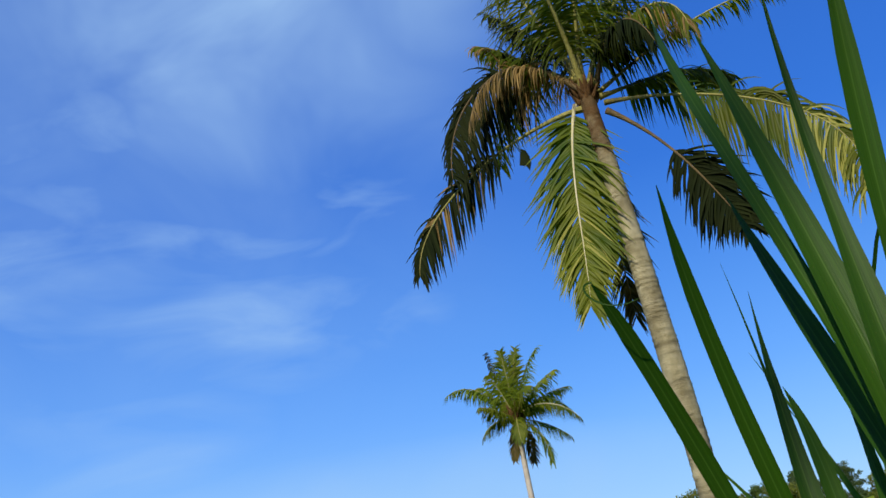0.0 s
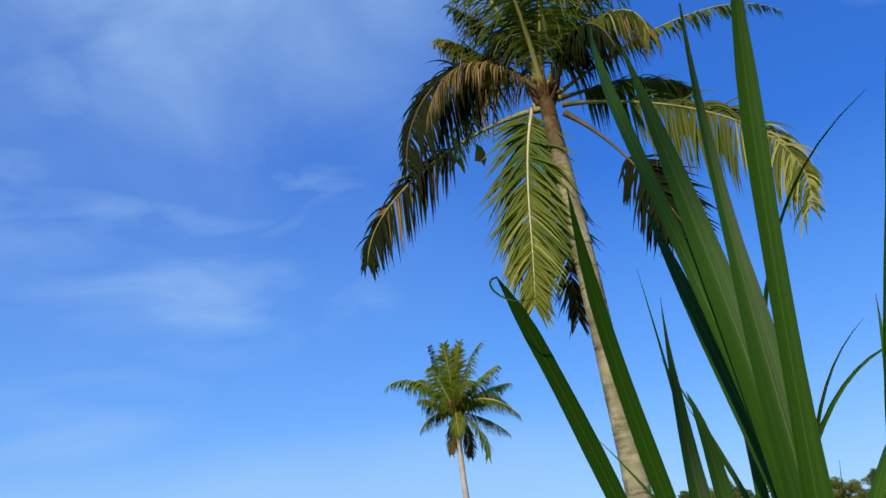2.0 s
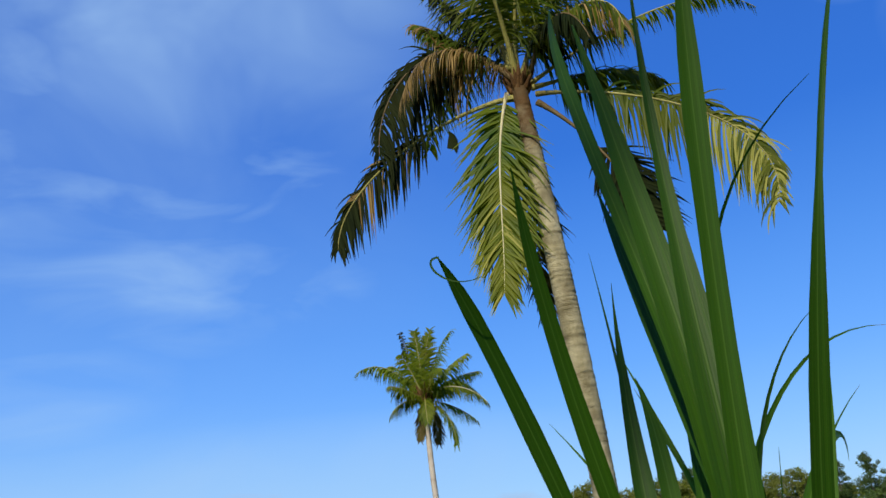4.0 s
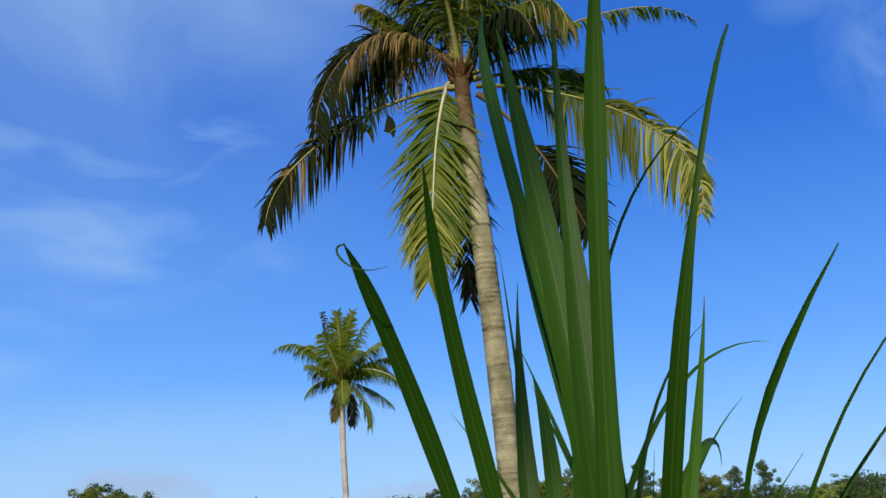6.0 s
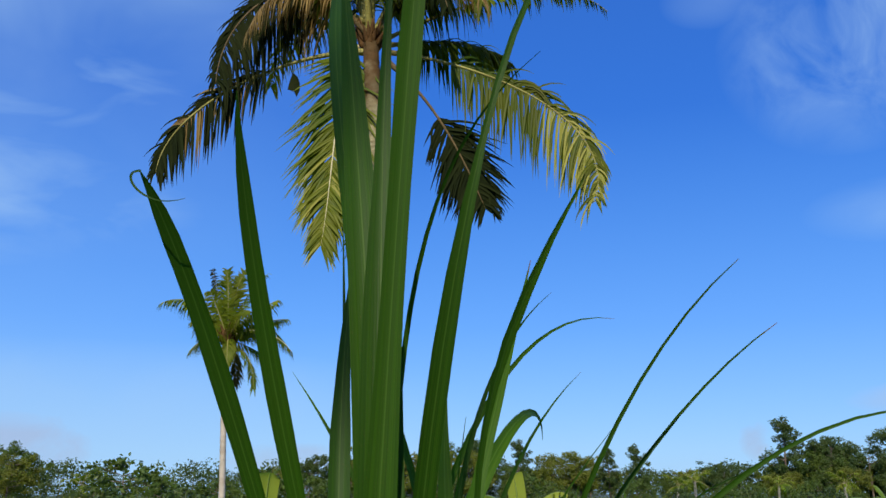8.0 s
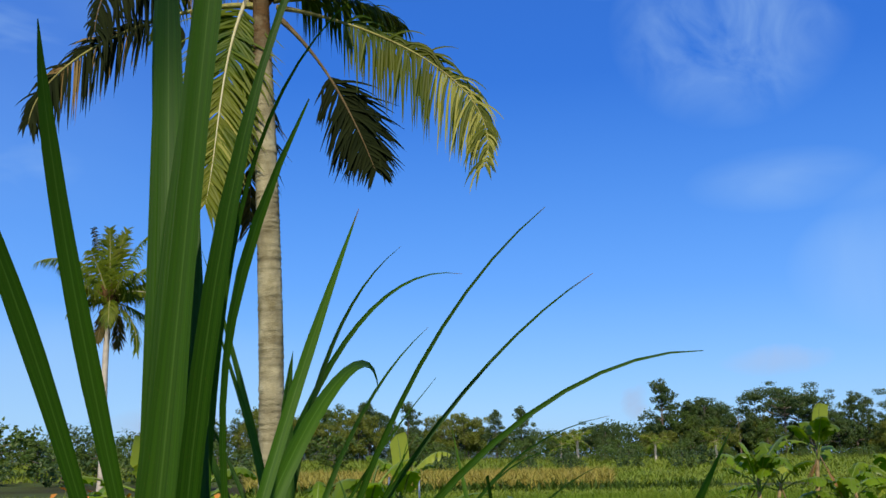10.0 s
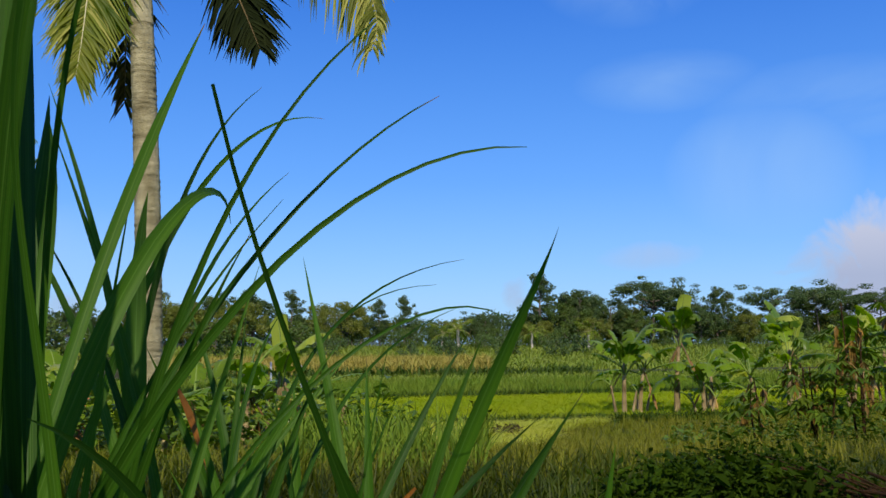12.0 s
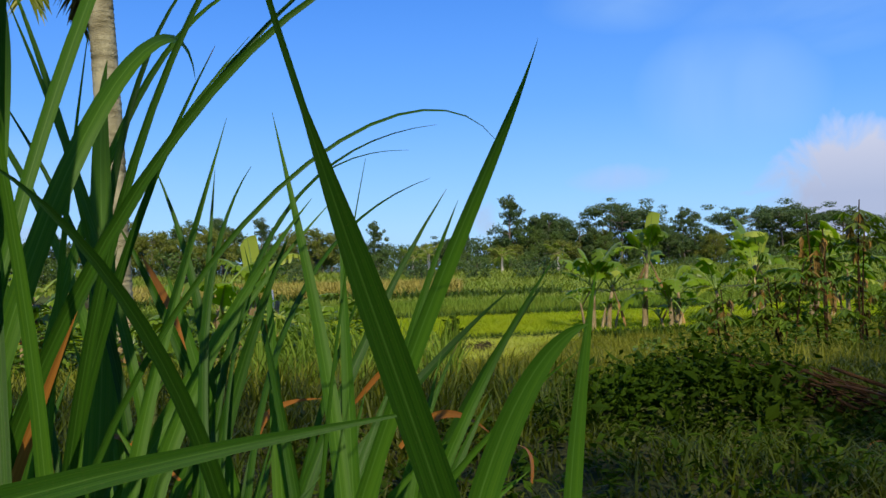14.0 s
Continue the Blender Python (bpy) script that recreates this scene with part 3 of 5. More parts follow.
def tree(name, label, seed, height, crown_wide, style, mat, leaves, leaf_size, category="tree", group=""):
    """A tapered trunk with limbs, and a ragged crown of single leaves about the limb ends."""
    rng = np.random.default_rng(seed)
    e = thing(name, (0, 0, 0), label, category, group)
    bare = {"round": 0.28, "umbrella": 0.62, "column": 0.2, "bush": 0.08, "open": 0.25}[style]
    top = height * (0.8 if style != "column" else 0.95)
    lean = rng.normal(0, 0.05, 2) * height
    spine = bezier([(0, 0, -0.25), (lean[0] * 0.3, lean[1] * 0.3, top * 0.5), (lean[0], lean[1], top)], 9)
    r0 = height * (0.018 if style != "bush" else 0.012)
    chunks = [tube(spine, np.linspace(r0, r0 * 0.25, 9), 7)]
    ends, sizes = [], []
    limbs = {"round": 15, "umbrella": 13, "column": 18, "bush": 12, "open": 17}[style]
    for i in range(limbs):
        s = bare + (1 - bare) * (i + rng.random()) / limbs
        k = min(int(s * 8), 8)
        p = spine[k]
        a = i * 2.4 + rng.random()
        if style == "umbrella":
            reach, lift = crown_wide * 0.5 * (0.45 + 0.65 * rng.random()), height * (0.06 + 0.06 * rng.random()) + (1 - s) * height * 0.30
        elif style == "column":
            reach, lift = crown_wide * 0.5 * (1.05 - 0.75 * s) * (0.7 + 0.6 * rng.random()), height * 0.05
        else:
            shape = math.sin(math.pi * (0.18 + 0.75 * (s - bare) / (1 - bare)))
            reach, lift = crown_wide * 0.5 * shape * (0.7 + 0.55 * rng.random()), height * (0.03 + 0.12 * rng.random())
        tip = p + np.array([math.cos(a) * reach, math.sin(a) * reach, lift])
        midp = (p + tip) / 2 + np.array([0, 0, -lift * 0.15])
        chunks.append(tube(bezier([p, midp, tip], 5), np.linspace(r0 * 0.45, r0 * 0.1, 5), 5))
        twigs = [tip + rng.normal(0, 0.11, 3) * crown_wide * np.array([1, 1, 0.55]) for _ in range(2)] if style != "bush" else []
        for q, f in [(tip, 1.0), ((p + 2 * tip) / 3, 0.8)] + [(w, 0.7) for w in twigs]:
            ends.append(q + rng.normal(0, 0.05, 3) * crown_wide)
            sizes.append(crown_wide * f * {"round": 0.115, "umbrella": 0.12, "column": 0.125, "bush": 0.2, "open": 0.10}[style] * (0.55 + 0.9 * rng.random()))
    ends.append(spine[-1] + np.array([0, 0, height * 0.02]))
    sizes.append(crown_wide * 0.12)
    part("trunk", mesh_of("trunk", *join(chunks), M_BARK), e)
    flat = 0.42 if style == "umbrella" else 0.85
    part("crown", mesh_of("crown", *leaf_cloud(rng, np.array(ends), np.array(sizes), leaves, leaf_size, flat), mat, smooth=False), e)
    return e


def plant_copies(source, spots):
    """Copies a tree to the spots (x, y, size, turn); the first spot takes the source itself."""
    for i, (x, y, size, turn) in enumerate(spots):
        z = float(ground_height(np.array(x), np.array(y)))
        m = Matrix.Translation((x, y, z)) @ Matrix.Rotation(turn, 4, "Z") @ Matrix.Scale(size, 4)
        if i == 0:
            source.matrix_basis = m
        else:
            copy_thing(source, m)


WOODS = "trees along the far edge of the fields"
broad_spots = [
    (4, 104, 0.72), (9, 108, 0.80), (17, 106, 0.66), (48, 104, 0.92), (52, 110, 1.08), (57, 106, 1.0), (63, 112, 0.87), (68, 108, 0.85),
    (75, 112, 0.83), (84, 110, 0.80), (92, 112, 0.82), (100, 112, 0.68), (-42, 100, 0.98), (-48, 102, 1.08), (-54, 100, 1.05), (110, 112, 0.77),
    (120, 112, 0.77), (50, 100, 0.72), (56, 101, 0.70), (66, 102, 0.76), (73, 102, 0.84), (81, 103, 0.72), (88, 102, 0.68), (96, 103, 0.78),
    (106, 104, 0.80), (116, 104, 0.80), (126, 106, 0.86), (-60, 98, 0.98), (-66, 98, 1.0), (44, 108, 0.60), (12, 102, 0.62), (22, 108, 0.62),
    (43, 101, 0.62), (46, 110, 0.80), (54, 104, 0.86), (59, 109, 0.92), (61, 100, 0.66), (65, 106, 0.86), (70, 111, 0.88), (77, 108, 0.86), (79, 100, 0.66), (83, 107, 0.84),
    (90, 103, 0.74), (95, 109, 0.84), (103, 108, 0.80), (112, 107, 0.84), (20, 103, 0.58), (25, 109, 0.62), (32, 110, 0.52), (38, 108, 0.54), (6, 108, 0.70), (-6, 104, 0.76), (-10, 102, 0.72), (-14, 104, 0.70),
    (29, 108, 0.50), (35.5, 104, 0.52), (41.5, 103, 0.55), (15, 108, 0.60), (-1, 106, 0.66)]
for n, (seed, high, wide, mat, leaves, label) in enumerate((
    (31, 9.0, 7.5, M_TREE, 9000, "leafy green broadleaf tree in the far woods"),
    (131, 9.6, 6.4, M_TREE_DARK, 8500, "tall dark broadleaf tree with gaps in its crown"),
    (231, 8.4, 8.0, M_TREE_OLIVE, 8500, "wide olive-green tree in the far woods"))):
    broad = tree("broadleaf_tree", label, seed, high, wide, "round", mat, leaves, 0.30, group=WOODS)
    plant_copies(broad, [(x, y, size, 0.7 * i + n) for i, (x, y, size) in enumerate(broad_spots) if i % 3 == n])
olive = tree("broadleaf_tree", "olive-green rounded tree in the far woods", 32, 8.0, 7.5, "round", M_TREE_OLIVE, 7000, 0.30, group=WOODS)
plant_copies(olive, [(x, y, size, 1.1 * i) for i, (x, y, size) in enumerate([(-3, 100, 0.86), (1, 98, 0.80), (7, 96, 0.84), (19, 100, 0.82), (-46, 94, 1.05), (-39, 92, 0.75), (34, 108, 0.55), (89, 106, 0.72)])])
tall = tree("column_tree", "tall narrow dark tree rising over the woods", 33, 11.0, 5.6, "column", M_TREE_DARK, 6500, 0.30, group=WOODS)
plant_copies(tall, [(x, y, size, 0.9 * i) for i, (x, y, size) in enumerate([(44.8, 106, 0.86), (47.5, 104, 0.72), (50, 107, 0.66), (71, 106, 0.84), (73.5, 107, 0.78), (23.5, 104, 0.60), (27, 106, 0.66), (13, 104, 0.70), (87, 110, 0.74)])])
umbrella = tree("albizia_tree", "flat-topped feathery tree over the woods", 34, 10.2, 10.0, "umbrella", M_TREE_DARK, 6500, 0.28, group=WOODS)
plant_copies(umbrella, [(x, y, size, 1.3 * i) for i, (x, y, size) in enumerate([(60, 104, 0.93), (64, 108, 0.92), (80, 106, 0.93), (86, 104, 0.97), (92, 108, 0.95), (98, 106, 0.90), (106, 108, 0.84), (39, 112, 0.50), (55, 114, 0.82)])])
thin = tree("teak_tree", "thin-crowned tree with large separate leaves", 35, 6.5, 6.5, "open", M_TREE, 1100, 0.55, group="large-leaved trees beyond the paddies")
plant_copies(thin, [(x, y, s, 1.7 * i) for i, (x, y, s) in enumerate([(-21.5, 72, 0.74), (-18, 70, 0.68), (-14.5, 72, 0.62), (-10.5, 70, 0.82), (-25, 76, 0.50), (3.5, 76, 0.72), (10.5, 80, 0.66), (31, 100, 0.60), (37, 100, 0.55), (-7.5, 74, 0.66)])])
bush = tree("shrub", "low green shrub at the foot of the woods", 36, 3.0, 4.6, "bush", M_TREE, 1500, 0.24, "shrub", "shrubs along the field edge")
rng = np.random.default_rng(37)
plant_copies(bush, [(float(-62 + 3.1 * i + rng.normal(0, 0.8)), float(92 + rng.normal(0, 3.0)), float(0.65 + 0.8 * rng.random() ** 2), float(6 * rng.random())) for i in range(60) if i % 5 != 2] + [(float(38 + 2.6 * i + rng.normal(0, 0.8)), float(103 + rng.normal(0, 3.5)), float(0.5 + 0.9 * rng.random() ** 1.5), float(6 * rng.random())) for i in range(34)])
back_rng = np.random.default_rng(47)
back_bush = tree("shrub", "dense shrub filling the back of the woods", 48, 3.6, 5.0, "bush", M_TREE_DARK, 1500, 0.28, "shrub", "shrubs behind the far trees")
plant_copies(back_bush, [(float(-70 + 3.6 * i + back_rng.normal(0, 0.8)), float(114 + back_rng.normal(0, 2.0)), float(0.8 + 0.5 * back_rng.random()), float(6 * back_rng.random())) for i in range(56)])
low = tree("shrub", "small dark bush standing in the meadow", 38, 2.0, 2.4, "bush", M_TREE_DARK, 600, 0.26, "shrub", "bushes in the meadow")
plant_copies(low, [(x, y, s, 2.1 * i) for i, (x, y, s) in enumerate([(29.0, 76, 1.0), (22, 70, 0.8), (18, 68, 0.7), (33, 74, 0.9), (25, 82, 0.9), (-3, 60, 1.0), (12, 72, 0.8), (38, 80, 1.0), (-9, 62, 1.1), (-14, 60, 1.2), (-19, 62, 1.1)])])

# unseen trees added behind the camera, placed to shade bank, heap and clump
shade = tree("shade_tree", "unseen leafy tree added to shade the near bank", 39, 17.0, 13.0, "round", M_TREE, 9000, 0.42, group="trees behind the near bank")
plant_copies(shade, [(3.2, -14.6, 0.90, 3.9), (12.0, -15.8, 0.90, 5.1), (21, -15.4, 0.93, 0.9)])
light_shade = tree("shade_tree", "unseen thin-crowned tree added for broken sunlight", 40, 17.0, 13.0, "round", M_TREE, 3800, 0.30, group="trees behind the near bank")
plant_copies(light_shade, [(-5.5, -14.6, 0.88, 2.7), (-14, -14, 0.88, 1.4), (-23, -14.5, 0.88, 0.3)])

# far ridge on the horizon
ridge_x = np.linspace(-900, 900, 121)
ridge_h = 5 + 5 * np.sin(ridge_x * 0.006 + 1.0) + 5 * np.sin(ridge_x * 0.017) + 2.5 * np.sin(ridge_x * 0.05)
rv = [(x, 900 + k * 60.0, (-3.0, max(h, 2.0), -3.0)[k]) for x, h in zip(ridge_x, ridge_h) for k in range(3)]
rf = [(3 * i + k, 3 * i + 3 + k, 3 * i + 4 + k, 3 * i + 1 + k) for i in range(120) for k in range(2)]
tagged(new("hill_ridge", mesh_of("hill_ridge", rv, rf, M_RIDGE)), "low hazy wooded ridge on the horizon", "hill", kind="structure")


# ---- palms ----
def frond(parent, curve, mat, rib_mat, label, seed, leaflets=92, length=0.95, width=0.034, gravity=0.5, sweep=0.55, side=None, ragged=0.1, start=0.16, rib=0.032, shares=(1.0, 1.0), dry=None, torn=0.08):
    """One palm frond: a tapering rib with two uneven rows of long folded leaflets.

    shares: how long the two rows are; dry: (material, share, from, to) of the second-tone leaflets along the rib,
    withered tan and painted sunlit pale.
    """
    rng = np.random.default_rng(seed)
    n = 40
    pts = bezier(curve, n)
    tan = np.gradient(pts, axis=0)
    rv, rf = tube(pts, rib * (0.18 + 0.82 * np.linspace(1, 0, n)) * (1 + 0.9 * np.exp(-np.linspace(0, 9, n))), 6)
    stem = part("frond", mesh_of("frond", rv, rf, rib_mat), parent, label)
    rows = {"pinnate_leaf": ([], []), "withered_leaf": ([], [])}
    steps = 5
    for sgn, share in zip((-1, 1), shares):
        drift = 0.0
        for i in range(leaflets):
            drift = 0.7 * drift + rng.normal(0, 0.09)              # neighbours lean together
            if rng.random() < ragged or share <= 0:
                continue
            s = start + (1 - start) * (i + 0.7 * rng.random()) / leaflets
            f = s * (n - 1)
            k = min(int(f), n - 2)
            p = pts[k] + (pts[k + 1] - pts[k]) * (f - k)
            t = unit(tan[k])
            sd = np.cross(t, (0, 0, 1.0)) if side is None else (np.cross(t, (0, 1.0, 0)) if side == "flat" else np.array(side, dtype=float))
            sd = unit(sd - t * sd.dot(t))
            up = np.cross(sd, t)
            along = (s - start) / (1 - start)
            prof = math.sin(math.pi * min(1, 0.22 + 0.80 * along)) ** 0.6
            ln = length * share * max(0.42, prof) * (0.72 + 0.45 * rng.random())
            fw = sweep * (0.7 + 0.9 * s) + drift
            d = unit(sgn * sd + t * fw + up * (0.12 + drift) + rng.normal(0, 0.13, 3))
            g = gravity * (0.55 + 0.9 * rng.random())
            broken = rng.random() < torn
            # covers dry leaflets and those coloured pale as if sunlit
            withered = dry is not None and dry[2] <= along <= dry[3] and rng.random() < dry[1]
            verts, faces = rows["withered_leaf" if withered else "pinnate_leaf"]
            q = p.copy()
            o = len(verts)
            wide = width * (0.75 + 0.4 * rng.random()) * (0.7 if withered else 1.0)
            for j in range(steps + 1):
                w = wide * (0.5, 1.0, 0.95, 0.75, 0.45, 0.05)[j]
                across = unit(np.cross(d, up) if abs(d.dot(up)) < 0.95 else sd) * w * 0.5
                fold = unit(np.cross(across, d)) * w * 0.22
                verts += [q - across - fold, q, q + across - fold]
                if j < steps:
                    if broken and j == 2:
                        d = unit(np.array([0.15 * d[0], 0.15 * d[1], -1.0]))
                    d = unit(d + np.array([0, 0, -g * 0.44]))
                    q = q + d * ln / steps
            for j in range(steps):
                b = o + 3 * j
                faces += [(b, b + 1, b + 4, b + 3), (b + 1, b + 2, b + 5, b + 4)]
    part("pinnate_leaf", mesh_of("pinnate_leaf", *rows["pinnate_leaf"], mat), stem)
    if rows["withered_leaf"][0]:
        part("withered_leaf", mesh_of("withered_leaf", *rows["withered_leaf"], dry[0]), stem, "leaflets in a second tone, dry tan and sunlit pale")
    return stem


def palm_trunk(parent, points, r_low, r_high, mat, ring_step, sides=18, seed=1, taper=1.0):
    """A palm trunk with the stepped ring scars of fallen fronds."""
    rng = np.random.default_rng(seed)
    base = bezier(points, 200)
    seg = np.concatenate([[0], np.cumsum(np.linalg.norm(np.diff(base, axis=0), axis=1))])
    total = seg[-1]
    path, radii = [], []
    s = 0.0
    while s < total:
        step = ring_step * (0.7 + 0.6 * rng.random())
        f = s / total
        r = r_low + (r_high - r_low) * f ** taper + 0.05 * math.exp(-f * 14)
        for d, k in ((0.0, 1.014), (0.35, 1.006), (0.9, 0.990)):
            q = min(s + d * step, total)
            path.append([np.interp(q, seg, base[:, c]) for c in range(3)])
            radii.append(r * k * (1 + rng.normal(0, 0.008)))
        s += step
    v, f = tube(path, radii, sides)
    v = [np.array(q) + rng.normal(0, 0.0025, 3) for q in v]
    return part("trunk", mesh_of("trunk", v, f, mat), parent)


def fibre_crown(parent, at, size, seed):
    """The brown sheath of fibre and old stalk ends below the fronds."""
    rng = np.random.default_rng(seed)
    chunks = []
    for i in range(26):
        a = i * 2.4
        out = np.array([math.cos(a), math.sin(a), 0])
        b = np.array(at) + out * size * 0.5 + np.array([0, 0, -0.35 + 0.028 * i]) * size * 2
        c = [b, b + out * size * 0.6 + np.array([0, 0, size * 0.7]), b + out * size * (0.7 + 0.5 * rng.random()) + np.array([0, 0, size * (1.1 + 0.5 * rng.random())])]
        chunks.append(tube(bezier(c, 5), np.array([0.34, 0.30, 0.2, 0.12, 0.05]) * size * (0.8 + 0.4 * rng.random()), 6))
    return part("fibre_sheath", mesh_of("fibre_sheath", *join(chunks), M_SHEATH), parent, "brown fibrous sheath of old stalks")


CROWN = (-0.20, 12.4, 7.7)
palm = thing("coconut_palm", (0.2, 12.0, -0.55), "tall coconut palm with ringed trunk and half-withered fronds", "palm tree")
OFF = -Vector((0.2, 12.0, -0.55))


def local(points, off=OFF):
    return [tuple(Vector(p) + off) for p in points]


palm_trunk(palm, local([(0.22, 12.0, -0.75), (0.20, 12.0, 2.6), (-0.04, 12.05, 5.0), (-0.20, 12.38, 7.75)]), 0.166, 0.112, M_TRUNK, 0.085, taper=4.0)
fibre_crown(palm, Vector(CROWN) + OFF + Vector((0, 0, -0.05)), 0.17, 5)
for spec in (
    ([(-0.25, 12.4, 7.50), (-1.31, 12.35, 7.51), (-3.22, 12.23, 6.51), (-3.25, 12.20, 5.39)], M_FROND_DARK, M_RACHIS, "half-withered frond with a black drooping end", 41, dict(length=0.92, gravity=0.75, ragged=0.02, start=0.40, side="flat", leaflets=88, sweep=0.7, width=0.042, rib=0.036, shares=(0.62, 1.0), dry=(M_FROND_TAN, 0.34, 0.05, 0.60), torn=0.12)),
    # tan leaflets near the base: dry ones that also paint the sunlit ridge
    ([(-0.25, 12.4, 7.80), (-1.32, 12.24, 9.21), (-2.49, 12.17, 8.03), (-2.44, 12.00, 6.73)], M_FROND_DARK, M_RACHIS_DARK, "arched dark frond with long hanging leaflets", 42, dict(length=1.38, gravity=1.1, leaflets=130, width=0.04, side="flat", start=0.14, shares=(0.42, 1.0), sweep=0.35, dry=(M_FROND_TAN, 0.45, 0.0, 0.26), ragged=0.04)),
    ([(-0.25, 12.3, 7.75), (-1.10, 12.05, 8.75), (-1.75, 11.9, 8.35), (-1.95, 11.7, 7.45)], M_FROND_TAN, M_RACHIS_DARK, "shrivelled straw-brown frond draped over the others", 63, dict(length=0.9, gravity=1.5, leaflets=120, width=0.026, start=0.06, ragged=0.12, dry=(M_FROND_DEAD, 0.4, 0.3, 1.0))),
    ([(-0.25, 12.4, 8.00), (-0.88, 12.51, 8.41), (-1.28, 12.52, 9.02), (-1.83, 12.70, 9.38)], M_FROND, M_RACHIS, "bent yellowing frond with a broken end", 43, dict(length=0.85, gravity=1.3, ragged=0.08, leaflets=110, width=0.040, start=0.22, dry=(M_FROND_TAN, 0.35, 0.5, 1.0), torn=0.3)),
    ([(-0.25, 12.4, 8.00), (-0.43, 12.37, 8.74), (-0.79, 12.16, 9.42), (-1.20, 12.2, 10.6)], M_FROND, M_RACHIS, "", 44, dict(length=0.95, gravity=0.6, rib=0.046, start=0.24, side="flat")),
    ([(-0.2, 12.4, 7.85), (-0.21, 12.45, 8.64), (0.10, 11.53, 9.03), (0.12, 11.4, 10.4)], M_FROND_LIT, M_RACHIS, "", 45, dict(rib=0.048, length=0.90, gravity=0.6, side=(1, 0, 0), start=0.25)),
    ([(-0.1, 12.4, 7.76), (0.01, 12.53, 8.56), (0.44, 12.82, 9.23), (0.95, 13.1, 10.6)], M_FROND, M_RACHIS, "", 46, dict(length=0.95, rib=0.046, start=0.22, side="flat")),
    ([(-0.02, 12.4, 7.82), (0.33, 12.16, 8.69), (1.44, 12.01, 9.19), (1.49, 11.60, 7.93)], M_FROND, M_RACHIS, "heavy dark green frond with drooping leaflets", 53, dict(length=1.15, gravity=1.6, leaflets=130, width=0.040, start=0.14, dry=(M_FROND_TAN, 0.22, 0.3, 1.0))),
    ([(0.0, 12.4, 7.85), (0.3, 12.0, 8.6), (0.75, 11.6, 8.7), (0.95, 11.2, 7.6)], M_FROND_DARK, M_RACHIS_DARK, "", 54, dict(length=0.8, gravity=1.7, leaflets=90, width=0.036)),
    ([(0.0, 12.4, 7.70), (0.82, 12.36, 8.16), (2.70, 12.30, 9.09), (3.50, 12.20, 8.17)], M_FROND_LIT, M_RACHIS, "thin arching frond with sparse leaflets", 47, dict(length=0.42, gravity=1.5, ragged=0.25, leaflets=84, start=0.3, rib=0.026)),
    ([(0.0, 12.4, 7.62), (0.67, 12.65, 7.80), (1.45, 12.80, 8.10), (2.08, 13.20, 7.74)], M_FROND, M_RACHIS, "blunt-ended green frond", 48, dict(length=0.85, gravity=1.3, leaflets=120, start=0.2, width=0.042)),
    ([(0.05, 12.4, 7.50), (1.25, 12.17, 7.30), (3.50, 11.75, 6.29), (3.01, 11.5, 4.80)], M_FROND, M_RACHIS, "sunlit yellow-green frond reaching outward", 49, dict(length=1.14, gravity=1.0, leaflets=150, start=0.24, ragged=0.04, sweep=0.45, width=0.042, rib=0.026, side="flat", shares=(1.0, 0.52), dry=(M_FROND_PALE, 0.50, 0.42, 1.0), torn=0.04)),
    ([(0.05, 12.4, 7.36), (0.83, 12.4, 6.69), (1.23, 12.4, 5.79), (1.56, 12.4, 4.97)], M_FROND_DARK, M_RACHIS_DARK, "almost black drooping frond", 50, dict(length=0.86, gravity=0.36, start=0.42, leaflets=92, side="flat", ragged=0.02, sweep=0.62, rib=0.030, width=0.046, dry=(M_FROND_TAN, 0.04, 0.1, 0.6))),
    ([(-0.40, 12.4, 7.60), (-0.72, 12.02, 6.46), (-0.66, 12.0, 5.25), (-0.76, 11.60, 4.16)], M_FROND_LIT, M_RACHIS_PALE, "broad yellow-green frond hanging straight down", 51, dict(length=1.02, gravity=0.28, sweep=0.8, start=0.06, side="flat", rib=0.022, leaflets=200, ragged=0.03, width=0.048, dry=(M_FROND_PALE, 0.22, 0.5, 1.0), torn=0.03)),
    ([(-0.13, 12.6, 7.01), (-0.33, 12.88, 6.10), (-0.28, 13.26, 5.30), (-0.30, 13.6, 4.36)], M_FROND_DEAD, M_RACHIS_DARK, "", 52, dict(length=0.85, gravity=0.35, side="flat", leaflets=96, sweep=0.9)),
    ([CROWN, (-0.23, 12.53, 9.66), (-0.39, 12.66, 10.84), (-1.46, 12.8, 11.6)], M_FROND_LIT, M_RACHIS, "", 55, dict(length=1.0, rib=0.045)),
    ([CROWN, (0.38, 12.47, 9.26), (1.29, 12.53, 10.43), (2.22, 12.6, 9.96)], M_FROND, M_RACHIS, "", 56, dict(length=1.0, gravity=0.8)),
    ([CROWN, (-0.8, 13.2, 9.2), (-1.6, 14.2, 9.6), (-2.2, 15.2, 8.2)], M_FROND, M_RACHIS, "", 57, dict(length=0.9, gravity=0.8)),
    ([CROWN, (-0.3, 11.6, 9.0), (-0.55, 10.9, 9.8), (-0.9, 10.2, 10.3)], M_FROND, M_RACHIS, "", 59, dict(length=0.95, gravity=0.9, rib=0.042)),
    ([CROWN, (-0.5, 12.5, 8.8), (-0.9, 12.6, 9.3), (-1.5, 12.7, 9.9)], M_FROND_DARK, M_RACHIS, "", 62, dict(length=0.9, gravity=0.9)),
    ([CROWN, (0.3, 12.3, 8.9), (0.55, 12.2, 9.5), (0.75, 12.1, 10.6)], M_FROND, M_RACHIS, "", 61, dict(length=1.0, gravity=0.7)),
):
    curve, mat, rib_mat, label, seed, extra = spec
